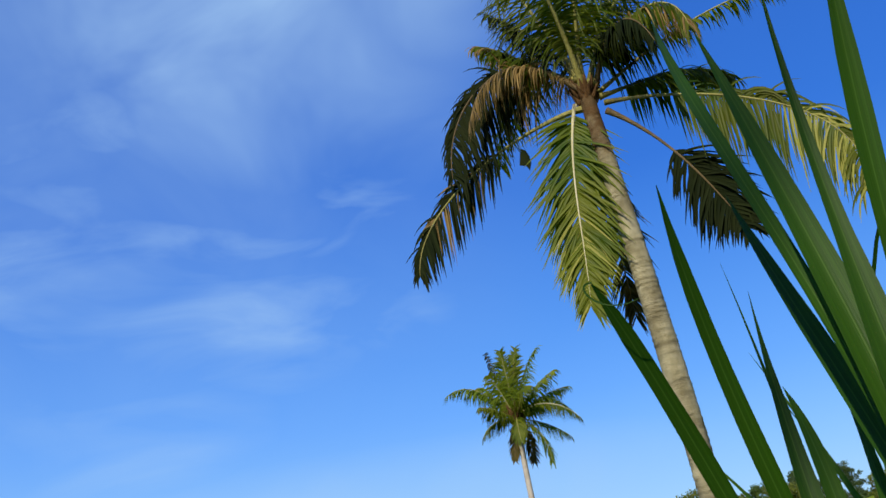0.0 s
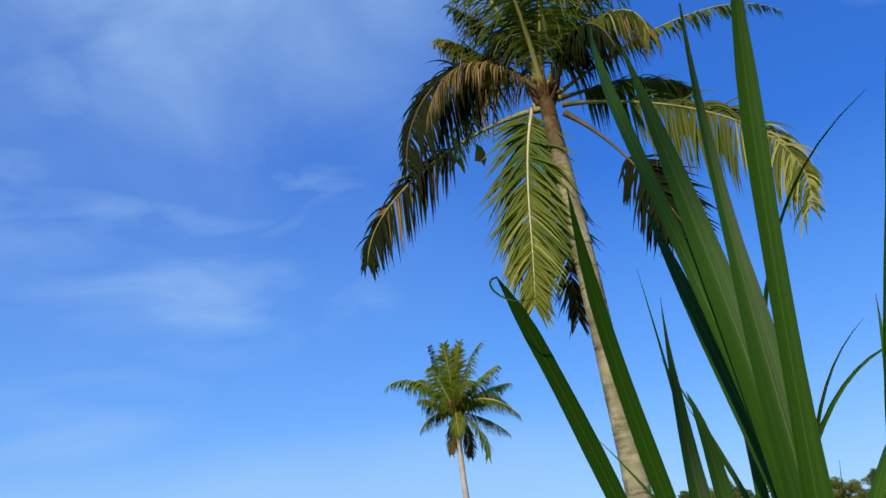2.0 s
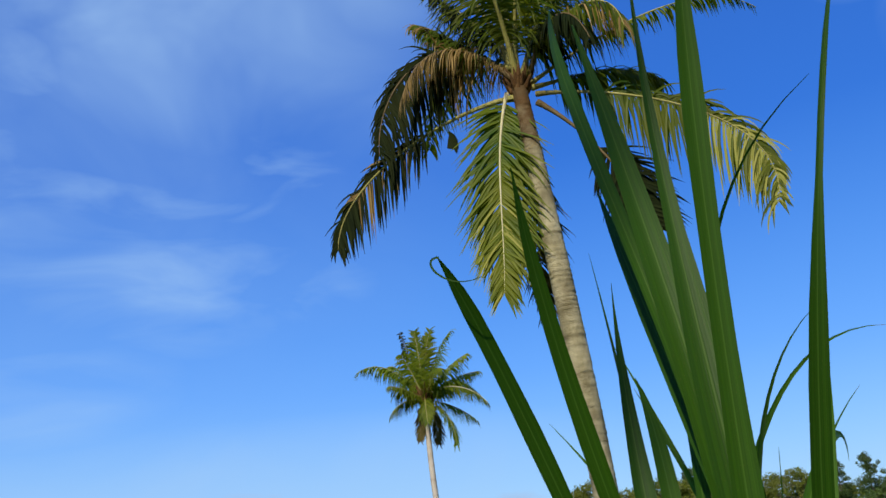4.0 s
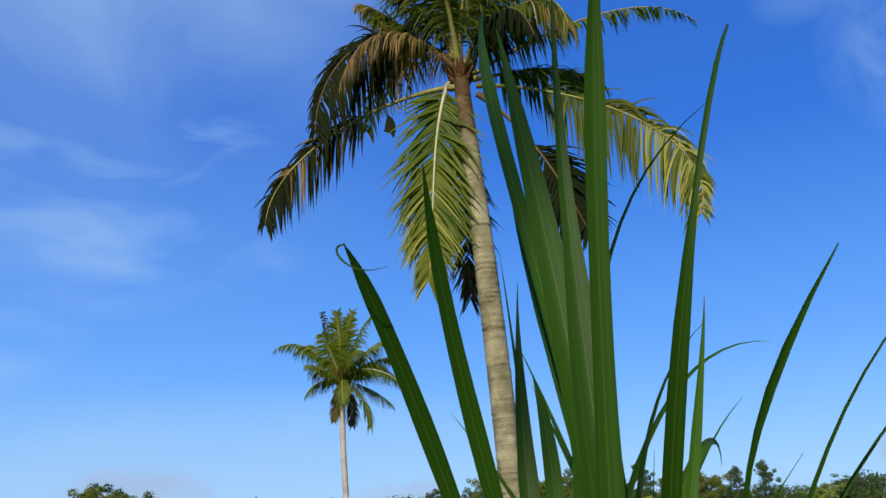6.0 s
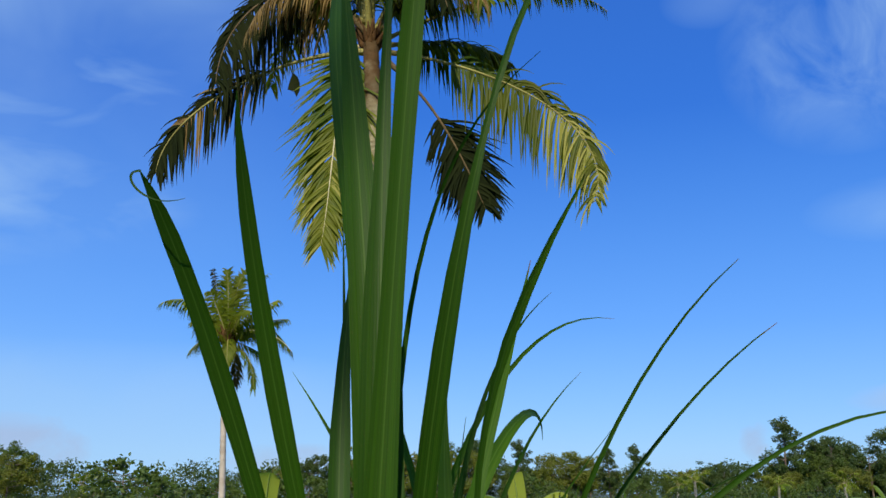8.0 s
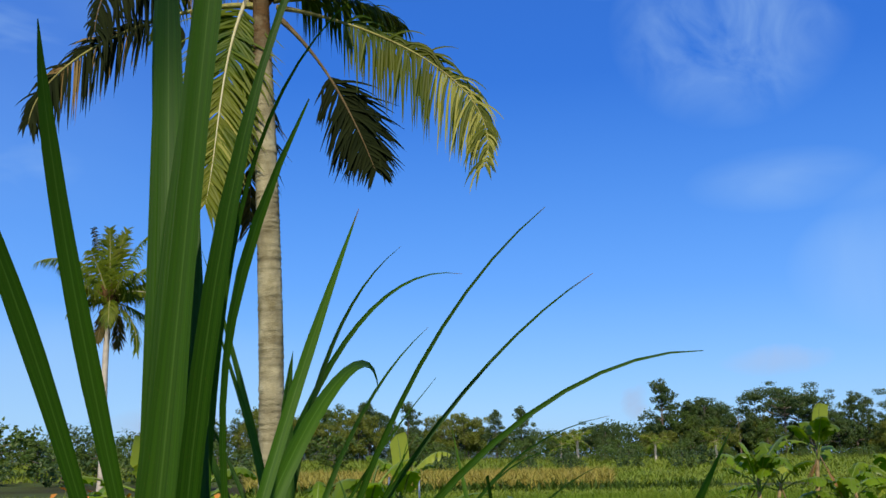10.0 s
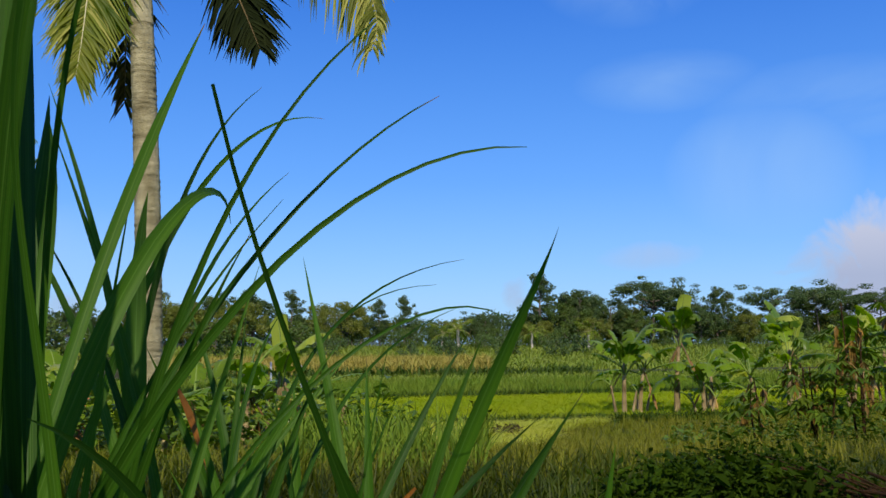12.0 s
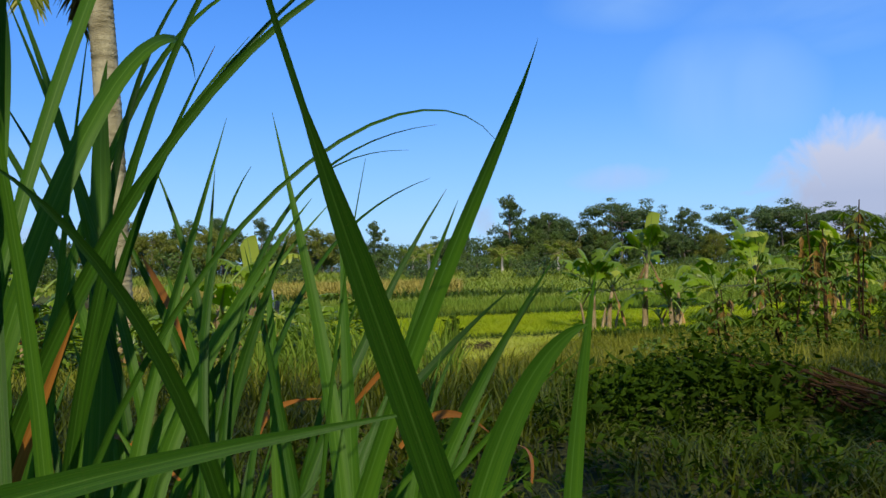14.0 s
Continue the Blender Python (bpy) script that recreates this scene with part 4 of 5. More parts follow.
    frond(palm, local(curve), mat, rib_mat, label, seed, **extra)

# torn remnant of a leaf, hanging from the left frond's stalk
remnant_outline = [(-0.06, 0.10), (0.01, 0.04), (0.05, -0.06), (0.06, -0.20), (0.02, -0.33), (-0.02, -0.24), (-0.12, -0.20), (-0.09, -0.05)]
sv = [(x, 0.05 * math.sin(9 * x + 5 * z) + d, z) for d in (0.0, 0.012) for x, z in remnant_outline]
sf = [tuple(range(8)), tuple(range(15, 7, -1))] + [(i, (i + 1) % 8, 8 + (i + 1) % 8, 8 + i) for i in range(8)]
part("spathe", mesh_of("spathe", sv, sf, M_FROND_DARK, smooth=False), palm, "torn leaf remnant hanging from a stalk", Matrix.Translation(Vector((-1.30, 12.3, 6.98)) + OFF))

FAR = Vector((-7.2, 38.0, -0.65))
far_palm = thing("coconut_palm", tuple(FAR), "slender full-crowned coconut palm beyond the paddies", "palm tree")
palm_trunk(far_palm, local([(-7.15, 38.0, -0.85), (-7.1, 38.0, 2.5), (-7.45, 38.0, 4.2), (-7.28, 38.0, 7.3)], -FAR), 0.135, 0.115, M_TRUNK_FAR, 0.16, 12, 2)
HEART = Vector((-7.30, 38.0, 7.35))
fibre_crown(far_palm, HEART - FAR, 0.34, 6)
for i, (curve, mat, rib, dense, long, droop, broad) in enumerate((
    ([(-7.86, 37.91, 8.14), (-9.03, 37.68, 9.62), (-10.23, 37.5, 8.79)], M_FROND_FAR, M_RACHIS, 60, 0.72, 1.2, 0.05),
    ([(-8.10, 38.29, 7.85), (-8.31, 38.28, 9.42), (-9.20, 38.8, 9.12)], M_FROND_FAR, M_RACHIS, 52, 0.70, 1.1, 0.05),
    ([(-7.99, 37.78, 7.49), (-8.48, 37.58, 7.31), (-8.82, 37.4, 6.70)], M_FROND_LIT, M_RACHIS, 46, 0.60, 1.2, 0.05),
    ([(-7.38, 37.95, 8.36), (-7.41, 37.88, 9.42), (-7.50, 37.8, 10.40)], M_FROND_LIT, M_RACHIS, 60, 0.55, 0.2, 0.06),
    ([(-7.31, 38.05, 8.38), (-7.17, 38.11, 9.46), (-6.87, 38.2, 10.45)], M_FROND_LIT, M_RACHIS, 60, 0.55, 0.2, 0.06),
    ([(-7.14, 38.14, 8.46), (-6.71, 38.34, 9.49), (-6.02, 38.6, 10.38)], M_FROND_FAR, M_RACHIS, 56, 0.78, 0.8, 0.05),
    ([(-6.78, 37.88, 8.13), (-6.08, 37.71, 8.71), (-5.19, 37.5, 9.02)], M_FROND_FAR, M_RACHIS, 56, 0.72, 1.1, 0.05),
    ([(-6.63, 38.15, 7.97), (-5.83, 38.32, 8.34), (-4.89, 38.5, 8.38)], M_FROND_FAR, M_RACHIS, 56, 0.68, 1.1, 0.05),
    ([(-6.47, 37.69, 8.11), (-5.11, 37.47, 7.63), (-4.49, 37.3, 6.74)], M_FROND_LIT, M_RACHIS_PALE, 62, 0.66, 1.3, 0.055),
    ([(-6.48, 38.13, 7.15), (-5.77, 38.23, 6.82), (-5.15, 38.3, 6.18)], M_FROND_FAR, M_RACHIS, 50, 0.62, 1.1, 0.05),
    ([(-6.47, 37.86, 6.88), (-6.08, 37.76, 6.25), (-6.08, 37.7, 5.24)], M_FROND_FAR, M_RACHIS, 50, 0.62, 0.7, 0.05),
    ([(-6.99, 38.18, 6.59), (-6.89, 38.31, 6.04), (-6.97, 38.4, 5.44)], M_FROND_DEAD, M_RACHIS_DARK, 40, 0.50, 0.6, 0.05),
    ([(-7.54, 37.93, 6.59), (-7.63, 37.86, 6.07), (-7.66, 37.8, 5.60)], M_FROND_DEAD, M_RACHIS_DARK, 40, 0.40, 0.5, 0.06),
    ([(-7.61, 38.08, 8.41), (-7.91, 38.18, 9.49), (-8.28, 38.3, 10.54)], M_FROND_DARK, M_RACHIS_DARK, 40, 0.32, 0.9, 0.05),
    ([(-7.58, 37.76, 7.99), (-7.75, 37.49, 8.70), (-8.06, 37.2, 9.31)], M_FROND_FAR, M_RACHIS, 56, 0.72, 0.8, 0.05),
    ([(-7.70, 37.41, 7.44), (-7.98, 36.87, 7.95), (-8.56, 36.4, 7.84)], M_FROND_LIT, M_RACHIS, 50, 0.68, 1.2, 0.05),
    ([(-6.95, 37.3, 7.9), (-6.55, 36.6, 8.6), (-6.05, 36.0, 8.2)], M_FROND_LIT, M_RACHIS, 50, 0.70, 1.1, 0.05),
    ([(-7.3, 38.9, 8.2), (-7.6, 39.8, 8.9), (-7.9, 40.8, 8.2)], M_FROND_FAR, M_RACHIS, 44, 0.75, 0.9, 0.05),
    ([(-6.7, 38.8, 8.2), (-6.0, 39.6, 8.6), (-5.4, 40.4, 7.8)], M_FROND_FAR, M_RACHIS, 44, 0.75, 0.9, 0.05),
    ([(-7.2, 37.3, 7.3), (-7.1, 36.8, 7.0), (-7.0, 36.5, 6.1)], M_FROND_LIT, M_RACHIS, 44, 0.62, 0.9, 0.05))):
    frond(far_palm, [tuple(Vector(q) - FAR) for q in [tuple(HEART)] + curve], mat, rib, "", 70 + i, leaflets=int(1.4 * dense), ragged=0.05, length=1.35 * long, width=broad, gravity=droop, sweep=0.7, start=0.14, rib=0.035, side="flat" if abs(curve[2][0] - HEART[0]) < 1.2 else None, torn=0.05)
for i in range(7):
    a = i * 0.9
    v, f = tube(bezier([(0, 0, 0.16), (0, 0, 0.05), (0, 0, -0.12)], 6), [0.02, 0.10, 0.13, 0.125, 0.09, 0.02], 9)
    nut = part("coconut", mesh_of("coconut", v, f, M_SHEATH), far_palm, "", Matrix.Translation(HEART - FAR + Vector((0.3 * math.cos(a), 0.3 * math.sin(a), -0.45 - 0.1 * (i % 3)))))

# small palms in the woods
small_palm = thing("coconut_palm", (0, 0, 0), "small hazy palm standing in the far woods", "palm tree", "small palms in the woods")
palm_trunk(small_palm, [(0, 0, -0.2), (0.1, 0, 1.2), (0.0, 0, 2.2)], 0.16, 0.13, M_TRUNK_FAR, 0.3, 8, 3)
for i in range(12):
    a = i * 2.4
    r, z = 1.9 + 0.3 * math.sin(i * 5), 2.0 + 1.3 * math.cos(i * 1.9)
    tip = (r * math.cos(a), r * math.sin(a), z)
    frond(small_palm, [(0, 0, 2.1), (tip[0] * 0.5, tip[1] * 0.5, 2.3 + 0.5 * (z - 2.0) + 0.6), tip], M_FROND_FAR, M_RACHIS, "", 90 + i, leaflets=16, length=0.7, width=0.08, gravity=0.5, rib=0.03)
plant_copies(small_palm, [(-27.6, 80, 0.95, 0.5), (29.5, 92, 1.05, 1.2), (36.5, 88, 0.9, 2.3), (26, 86, 0.9, 3.3), (44.0, 90, 1.0, 4.1)])


# ---- lemongrass by the camera ----
def blade(parent, curve, width, mat=M_BLADE, face=(0.35, -1.0, 0.1), twist=0.0, fold=0.16, base_width=0.55, point=1.6, n=26, shoulder=0.42, profile=None, green_tip=False, dry_end=False, label=""):
    """One long grass leaf: a keeled, tapering strip along the curve, twisting as it rises."""
    pts = bezier(curve, n)
    tan = np.gradient(pts, axis=0)
    f = np.array(face, dtype=float)
    verts, uvs, faces = [], [], []
    for i, (p, t) in enumerate(zip(pts, tan)):
        s = i / (n - 1)
        t = unit(t)
        a = unit(np.cross(t, f))
        b = np.cross(a, t)
        w = twist * (s - 0.4)
        a, b = a * math.cos(w) + b * math.sin(w), b * math.cos(w) - a * math.sin(w)
        rise = base_width + (1 - base_width) * min(1.0, s / 0.35)
        wd = width * rise * max(0.0, 1 - max(0.0, (s - shoulder) / (1 - shoulder)) ** point) + 0.0004
        if profile:
            wd = float(np.interp(s, *zip(*profile)))
        for k in (-1.0, -0.55, 0.0, 0.55, 1.0):
            wav = 0.03 * math.sin(9 * s + 2.0 * k) * abs(k)
            verts.append(p + a * k * wd * 0.5 + b * (abs(k) * fold - fold * 0.5 + wav) * wd)
            uvs.append((0.5 + 0.5 * k, 0.9 * s if (profile and not dry_end) or green_tip else s))
    for i in range(n - 1):
        for k in range(4):
            o = i * 5 + k
            faces.append((o, o + 1, o + 6, o + 5))
    return part("leaf_blade", mesh_of("leaf_blade", verts, faces, mat, uvs), parent, label)


clump = thing("lemongrass_clump", (0.42, 0.82, 0.0), "tall clump of long green lemongrass leaves", "grass plant")
CL = -Vector((0.42, 0.82, 0.0))
blade(clump, local([(0.536, 0.909, 0.007), (0.398, 0.940, 0.575), (0.274, 0.756, 1.020), (0.224, 0.650, 1.119)], CL), 0.020, face=(0.1, -1.0, 0.1), profile=((0, 0.0114), (0.25, 0.0115), (0.4, 0.0123), (0.55, 0.0147), (0.7, 0.0200), (0.8, 0.0170), (0.9, 0.0158), (1, 0.0005)))
blade(clump, local([(0.526, 0.904, 0.001), (0.448, 0.919, 0.537), (0.310, 0.763, 0.934), (0.304, 0.644, 1.192)], CL), 0.020, face=(0.1, -1.0, 0.1), profile=((0, 0.0086), (0.25, 0.0086), (0.4, 0.0093), (0.55, 0.0123), (0.7, 0.0200), (0.8, 0.0167), (0.9, 0.0137), (1, 0.0009)))
blade(clump, local([(0.446, 0.693, 0.002), (0.549, 0.411, 0.691), (0.331, 0.611, 1.188), (0.367, 1.078, 1.636)], CL), 0.019, face=(0.1, -1.0, 0.1), profile=((0, 0.0160), (0.25, 0.0190), (0.4, 0.0195), (0.55, 0.0141), (0.7, 0.0153), (0.8, 0.0164), (0.9, 0.0100), (1, 0.0005)))
blade(clump, local([(0.369, 0.554, 0.000), (0.491, 0.455, 0.461), (0.445, 0.508, 0.840), (0.385, 0.736, 1.387)], CL), 0.033, face=(0.1, -1.0, 0.1), profile=((0, 0.0326), (0.25, 0.0327), (0.4, 0.0327), (0.55, 0.0321), (0.7, 0.0302), (0.8, 0.0262), (0.9, 0.0190), (1, 0.0020)))
blade(clump, local([(0.476, 0.509, 0.004), (0.519, 0.387, 0.569), (0.424, 0.692, 0.930), (0.387, 0.951, 1.280)], CL), 0.023, face=(0.1, -1.0, 0.1), profile=((0, 0.0160), (0.25, 0.0180), (0.4, 0.0195), (0.55, 0.0203), (0.7, 0.0229), (0.8, 0.0206), (0.9, 0.0136), (1, 0.0005)))
blade(clump, local([(0.322, 0.429, 0.002), (0.507, 0.433, 0.570), (0.412, 0.597, 0.888), (0.442, 0.635, 1.359)], CL), 0.035, face=(0.1, -1.0, 0.1), profile=((0, 0.0254), (0.25, 0.0297), (0.4, 0.0335), (0.55, 0.0348), (0.7, 0.0303), (0.8, 0.0154), (0.9, 0.0083), (1, 0.0020)))
blade(clump, local([(0.358, 0.400, 0.005), (0.452, 0.560, 0.577), (0.430, 0.563, 0.903), (0.468, 0.487, 1.294)], CL), 0.034, face=(0.1, -1.0, 0.1), profile=((0, 0.0240), (0.25, 0.0320), (0.4, 0.0335), (0.55, 0.0269), (0.7, 0.0165), (0.8, 0.0163), (0.9, 0.0189), (1, 0.0060)))
blade(clump, local([(0.451, 0.356, 0.003), (0.449, 0.849, 0.543), (0.437, 0.190, 0.976), (0.558, 0.462, 1.207)], CL), 0.019, face=(0.1, -1.0, 0.1), profile=((0, 0.0193), (0.25, 0.0173), (0.4, 0.0153), (0.55, 0.0134), (0.7, 0.0120), (0.8, 0.0043), (0.9, 0.0040), (1, 0.0020)))
blade(clump, local([(0.469, 0.804, 0.0), (0.432, 0.843, 0.782), (0.411, 0.81, 1.155), (0.566, 0.586, 1.205)], CL), 0.006)
blade(clump, local([(0.416, 0.526, 0.002), (0.397, 0.528, 0.520), (0.511, 0.569, 0.854), (0.578, 0.766, 1.072)], CL), 0.017, M_BLADE_PALE, face=(0.1, -1.0, 0.1), profile=((0, 0.0170), (0.25, 0.0150), (0.4, 0.0115), (0.55, 0.0082), (0.7, 0.0103), (0.8, 0.0094), (0.9, 0.0047), (1, 0.0006)), dry_end=True)
blade(clump, local([(0.493, 0.380, 0.002), (0.572, 0.498, 0.783), (0.430, 0.391, 0.797), (0.526, 0.242, 0.965)], CL), 0.013, M_BLADE_PALE, face=(0.1, -1.0, 0.1), profile=((0, 0.0130), (0.25, 0.0102), (0.4, 0.0074), (0.55, 0.0048), (0.7, 0.0029), (0.8, 0.0030), (0.9, 0.0052), (1, 0.0006)), dry_end=True)
blade(clump, local([(0.481, 0.779, 0.0), (0.474, 0.644, 0.481), (0.519, 0.553, 0.862), (0.706, 0.557, 1.019)], CL), 0.013, profile=((0, 0.011), (0.35, 0.0120), (0.55, 0.0082), (0.7, 0.0048), (0.85, 0.0026), (0.95, 0.0016), (1.0, 0.0005)), dry_end=True)
blade(clump, local([(0.367, 0.731, 0.001), (0.374, 0.611, 0.482), (0.557, 0.59, 0.854), (0.784, 0.683, 0.995)], CL), 0.013, profile=((0, 0.011), (0.35, 0.0120), (0.55, 0.0082), (0.7, 0.0048), (0.85, 0.0026), (0.95, 0.0016), (1.0, 0.0005)), dry_end=True)
blade(clump, local([(0.403, 0.721, 0.001), (0.378, 0.544, 0.56), (0.594, 0.468, 0.901), (0.779, 0.462, 0.899)], CL), 0.013, profile=((0, 0.011), (0.35, 0.0120), (0.55, 0.0082), (0.7, 0.0048), (0.85, 0.0026), (0.95, 0.0016), (1.0, 0.0005)), dry_end=True)
blade(clump, local([(0.355, 0.989, 0.001), (0.4, 1.269, 0.697), (0.58, 1.322, 1.157), (0.756, 1.18, 1.096)], CL), 0.013, M_BLADE_PALE, point=1.1)
blade(clump, local([(0.462, 0.886, 0.0), (0.482, 1.127, 0.565), (0.498, 1.241, 1.006), (0.666, 1.179, 1.135)], CL), 0.013, point=1.1)
blade(clump, local([(0.36, 0.732, 0.001), (0.389, 0.725, 0.706), (0.593, 0.807, 1.035), (0.617, 0.983, 0.911)], CL), 0.020, M_BLADE_PALE)
blade(clump, local([(0.614, 0.688, 0.051), (0.705, 0.732, 0.513), (0.861, 0.689, 0.777), (0.836, 0.541, 0.858)], CL), 0.018, M_BLADE_PALE, point=2.4)
blade(clump, local([(0.834, 0.575, 0.022), (0.787, 0.368, 0.456), (0.613, 0.283, 0.703), (0.568, 0.135, 0.830)], CL), 0.032, face=(0.1, -1.0, 0.1), profile=((0, 0.0322), (0.25, 0.0271), (0.4, 0.0218), (0.55, 0.0167), (0.7, 0.0126), (0.8, 0.0024), (0.9, 0.0015), (1, 0.0009)))
blade(clump, local([(0.671, 0.642, 0.05), (0.778, 0.769, 0.378), (0.734, 0.873, 0.628), (0.696, 0.94, 0.87)], CL), 0.020, M_BLADE_PALE)
blade(clump, local([(0.493, 0.58, 0.051), (0.398, 0.478, 0.609), (0.688, 0.441, 0.861), (0.798, 0.534, 0.781)], CL), 0.004, point=1.0)
blade(clump, local([(0.636, 0.649, 0.05), (0.56, 0.849, 0.524), (0.638, 1.005, 0.836), (0.936, 1.088, 0.887)], CL), 0.008, point=1.0)
blade(clump, local([(0.857, 0.556, 0.05), (0.853, 0.578, 0.271), (0.862, 0.591, 0.486), (0.902, 0.586, 0.689)], CL), 0.021, M_BLADE_PALE, point=3.5, green_tip=True)
blade(clump, local([(0.761, 0.579, 0.05), (0.718, 0.592, 0.381), (0.822, 0.587, 0.634), (0.887, 0.572, 0.646)], CL), 0.030, M_BLADE_PALE, point=2.5, green_tip=True)
blade(clump, local([(0.613, 0.793, 0.0), (0.699, 0.64, 0.387), (0.576, 0.495, 0.693), (0.501, 0.344, 0.739)], CL), 0.014, green_tip=True)
blade(clump, local([(0.454, 0.774, 0.0), (0.402, 0.827, 0.479), (0.393, 0.919, 0.903), (0.366, 1.074, 1.232)], CL), 0.009)
blade(clump, local([(0.501, 0.807, 0.0), (0.585, 0.96, 0.365), (0.531, 1.102, 0.732), (0.38, 1.23, 1.133)], CL), 0.014, M_BLADE_PALE, point=2.6)
blade(clump, local([(0.458, 0.761, 0.0), (0.406, 0.795, 0.488), (0.366, 0.887, 0.889), (0.389, 1.051, 1.178)], CL), 0.023, face=(0.1, -1.0, 0.1), profile=((0, 0.0234), (0.72, 0.0234), (0.76, 0.0195), (0.83, 0.0137), (0.9, 0.0064), (0.95, 0.003), (1, 0.0006)))
blade(clump, local([(0.522, 0.81, 0.0), (0.637, 0.942, 0.354), (0.544, 1.059, 0.677), (0.398, 1.155, 1.051)], CL), 0.013, M_BLADE_PALE, point=2.6)
blade(clump, local([(0.423, 0.785, 0.0), (0.381, 0.858, 0.494), (0.442, 0.954, 0.874), (0.4, 1.087, 1.054)], CL), 0.022, M_BLADE_PALE, face=(0.1, -1.0, 0.1), profile=((0, 0.0222), (0.78, 0.0222), (0.84, 0.0195), (0.9, 0.0144), (0.95, 0.0081), (1, 0.0006)))
blade(clump, local([(0.503, 0.81, 0.0), (0.587, 1.067, 0.372), (0.511, 1.308, 0.713), (0.25, 1.521, 1.063)], CL), 0.015, M_BLADE_PALE, point=2.4)
blade(clump, local([(0.484, 0.811, 0.0), (0.582, 0.924, 0.323), (0.579, 1.02, 0.628), (0.393, 1.088, 0.92)], CL), 0.012, point=2.2)
blade(clump, local([(0.611, 0.62, 0.05), (0.473, 0.712, 0.337), (0.543, 0.806, 0.556), (0.733, 0.909, 0.772)], CL), 0.021, M_BLADE_PALE, green_tip=True, point=2.0)
blade(clump, local([(0.604, 0.644, 0.05), (0.458, 0.775, 0.307), (0.552, 0.872, 0.545), (0.645, 0.917, 0.858)], CL), 0.018, M_BLADE_PALE)
blade(clump, local([(0.454, 0.826, 0.0), (0.464, 1.003, 0.474), (0.517, 1.141, 0.848), (0.712, 1.223, 1.024)], CL), 0.010, M_BLADE_PALE)
blade(clump, local([(0.386, 0.74, 0.0), (0.357, 0.686, 0.445), (0.451, 0.715, 0.786), (0.434, 0.852, 1.015)], CL), 0.020, point=3.5)
blade(clump, local([(0.401, 0.799, 0.001), (0.574, 0.94, 0.46), (0.487, 1.082, 0.765), (0.515, 1.233, 0.988)], CL), 0.030, M_BLADE_PALE, point=2.8, face=(0.1, -1.0, 0.1))
blade(clump, local([(0.422, 0.677, 0.000), (0.376, 0.615, 0.333), (0.455, 0.574, 0.500), (0.521, 0.555, 0.672)], CL), 0.020, M_BLADE_DRY)
blade(clump, local([(0.669, 0.626, 0.05), (0.599, 0.735, 0.398), (0.577, 0.835, 0.671), (0.67, 0.92, 0.807)], CL), 0.011)
blade(clump, local([(0.653, 0.643, 0.05), (0.605, 0.863, 0.438), (0.67, 1.048, 0.726), (0.953, 1.174, 0.824)], CL), 0.008)
blade(clump, local([(0.65, 0.636, 0.05), (0.581, 0.815, 0.528), (0.631, 0.97, 0.836), (0.895, 1.084, 0.851)], CL), 0.004)
blade(clump, local([(0.675, 0.62, 0.05), (0.663, 0.621, 0.3), (0.673, 0.622, 0.544), (0.724, 0.621, 0.778)], CL), 0.005)
blade(clump, local([(0.453, 0.801, 0.0), (0.458, 0.731, 0.329), (0.491, 0.661, 0.626), (0.61, 0.588, 0.851)], CL), 0.013)
blade(clump, local([(0.457, 0.8, 0.0), (0.459, 0.805, 0.312), (0.473, 0.81, 0.621), (0.516, 0.815, 0.923)], CL), 0.009, M_BLADE_PALE)
blade(clump, local([(0.486, 0.799, 0.0), (0.629, 0.877, 0.291), (0.671, 0.957, 0.567), (0.57, 1.037, 0.824)], CL), 0.017, point=2.2)
blade(clump, local([(0.436, 0.799, 0.0), (0.396, 0.792, 0.363), (0.452, 0.786, 0.674), (0.655, 0.78, 0.91)], CL), 0.008)
blade(clump, local([(0.575, 0.482, 0.021), (0.296, 0.393, 0.459), (0.27, 0.292, 0.597), (0.628, 0.192, 0.65)], CL), 0.018, green_tip=True, face=(0.1, -1.0, 0.2), profile=((0, 0.014), (0.4, 0.018), (0.7, 0.017), (0.88, 0.010), (1, 0.001)))
T0 = Vector((0.224, 0.650, 1.119)) + CL      # the curled, dry end of one leaf
blade(clump, [tuple(T0 + Vector(q)) for q in ((0.002, 0, -0.002), (-0.020, 0, 0.001), (0.004, 0, -0.040), (0.042, 0, -0.026))], 0.0018, M_BLADE, base_width=1.0, n=18)
mids = random.Random(15)
for i in range(66):
    a = mids.uniform(-0.9, 4.0)
    b = Vector((mids.uniform(-0.14, 0.34), mids.uniform(-0.08, 0.2), 0.0))
    out_r, top = mids.uniform(0.10, 0.55), mids.uniform(0.42, 0.82)
    tip = b + Vector((out_r * math.cos(a), 0.6 * abs(out_r * math.sin(a)) + 0.08, top))
    midp = b.lerp(tip, 0.5) + Vector((-0.15 * out_r * math.cos(a), 0, 0.10))
    blade(clump, [b, midp, tip], mids.uniform(0.012, 0.024), (M_BLADE, M_BLADE, M_BLADE_PALE, M_BLADE_DRY)[mids.choice((0, 2, 1, 2, 2, 0, 2, 2))], (mids.uniform(-0.8, 0.8), -1, 0.2), mids.uniform(-0.8, 0.8), n=14)
filler = random.Random(5)
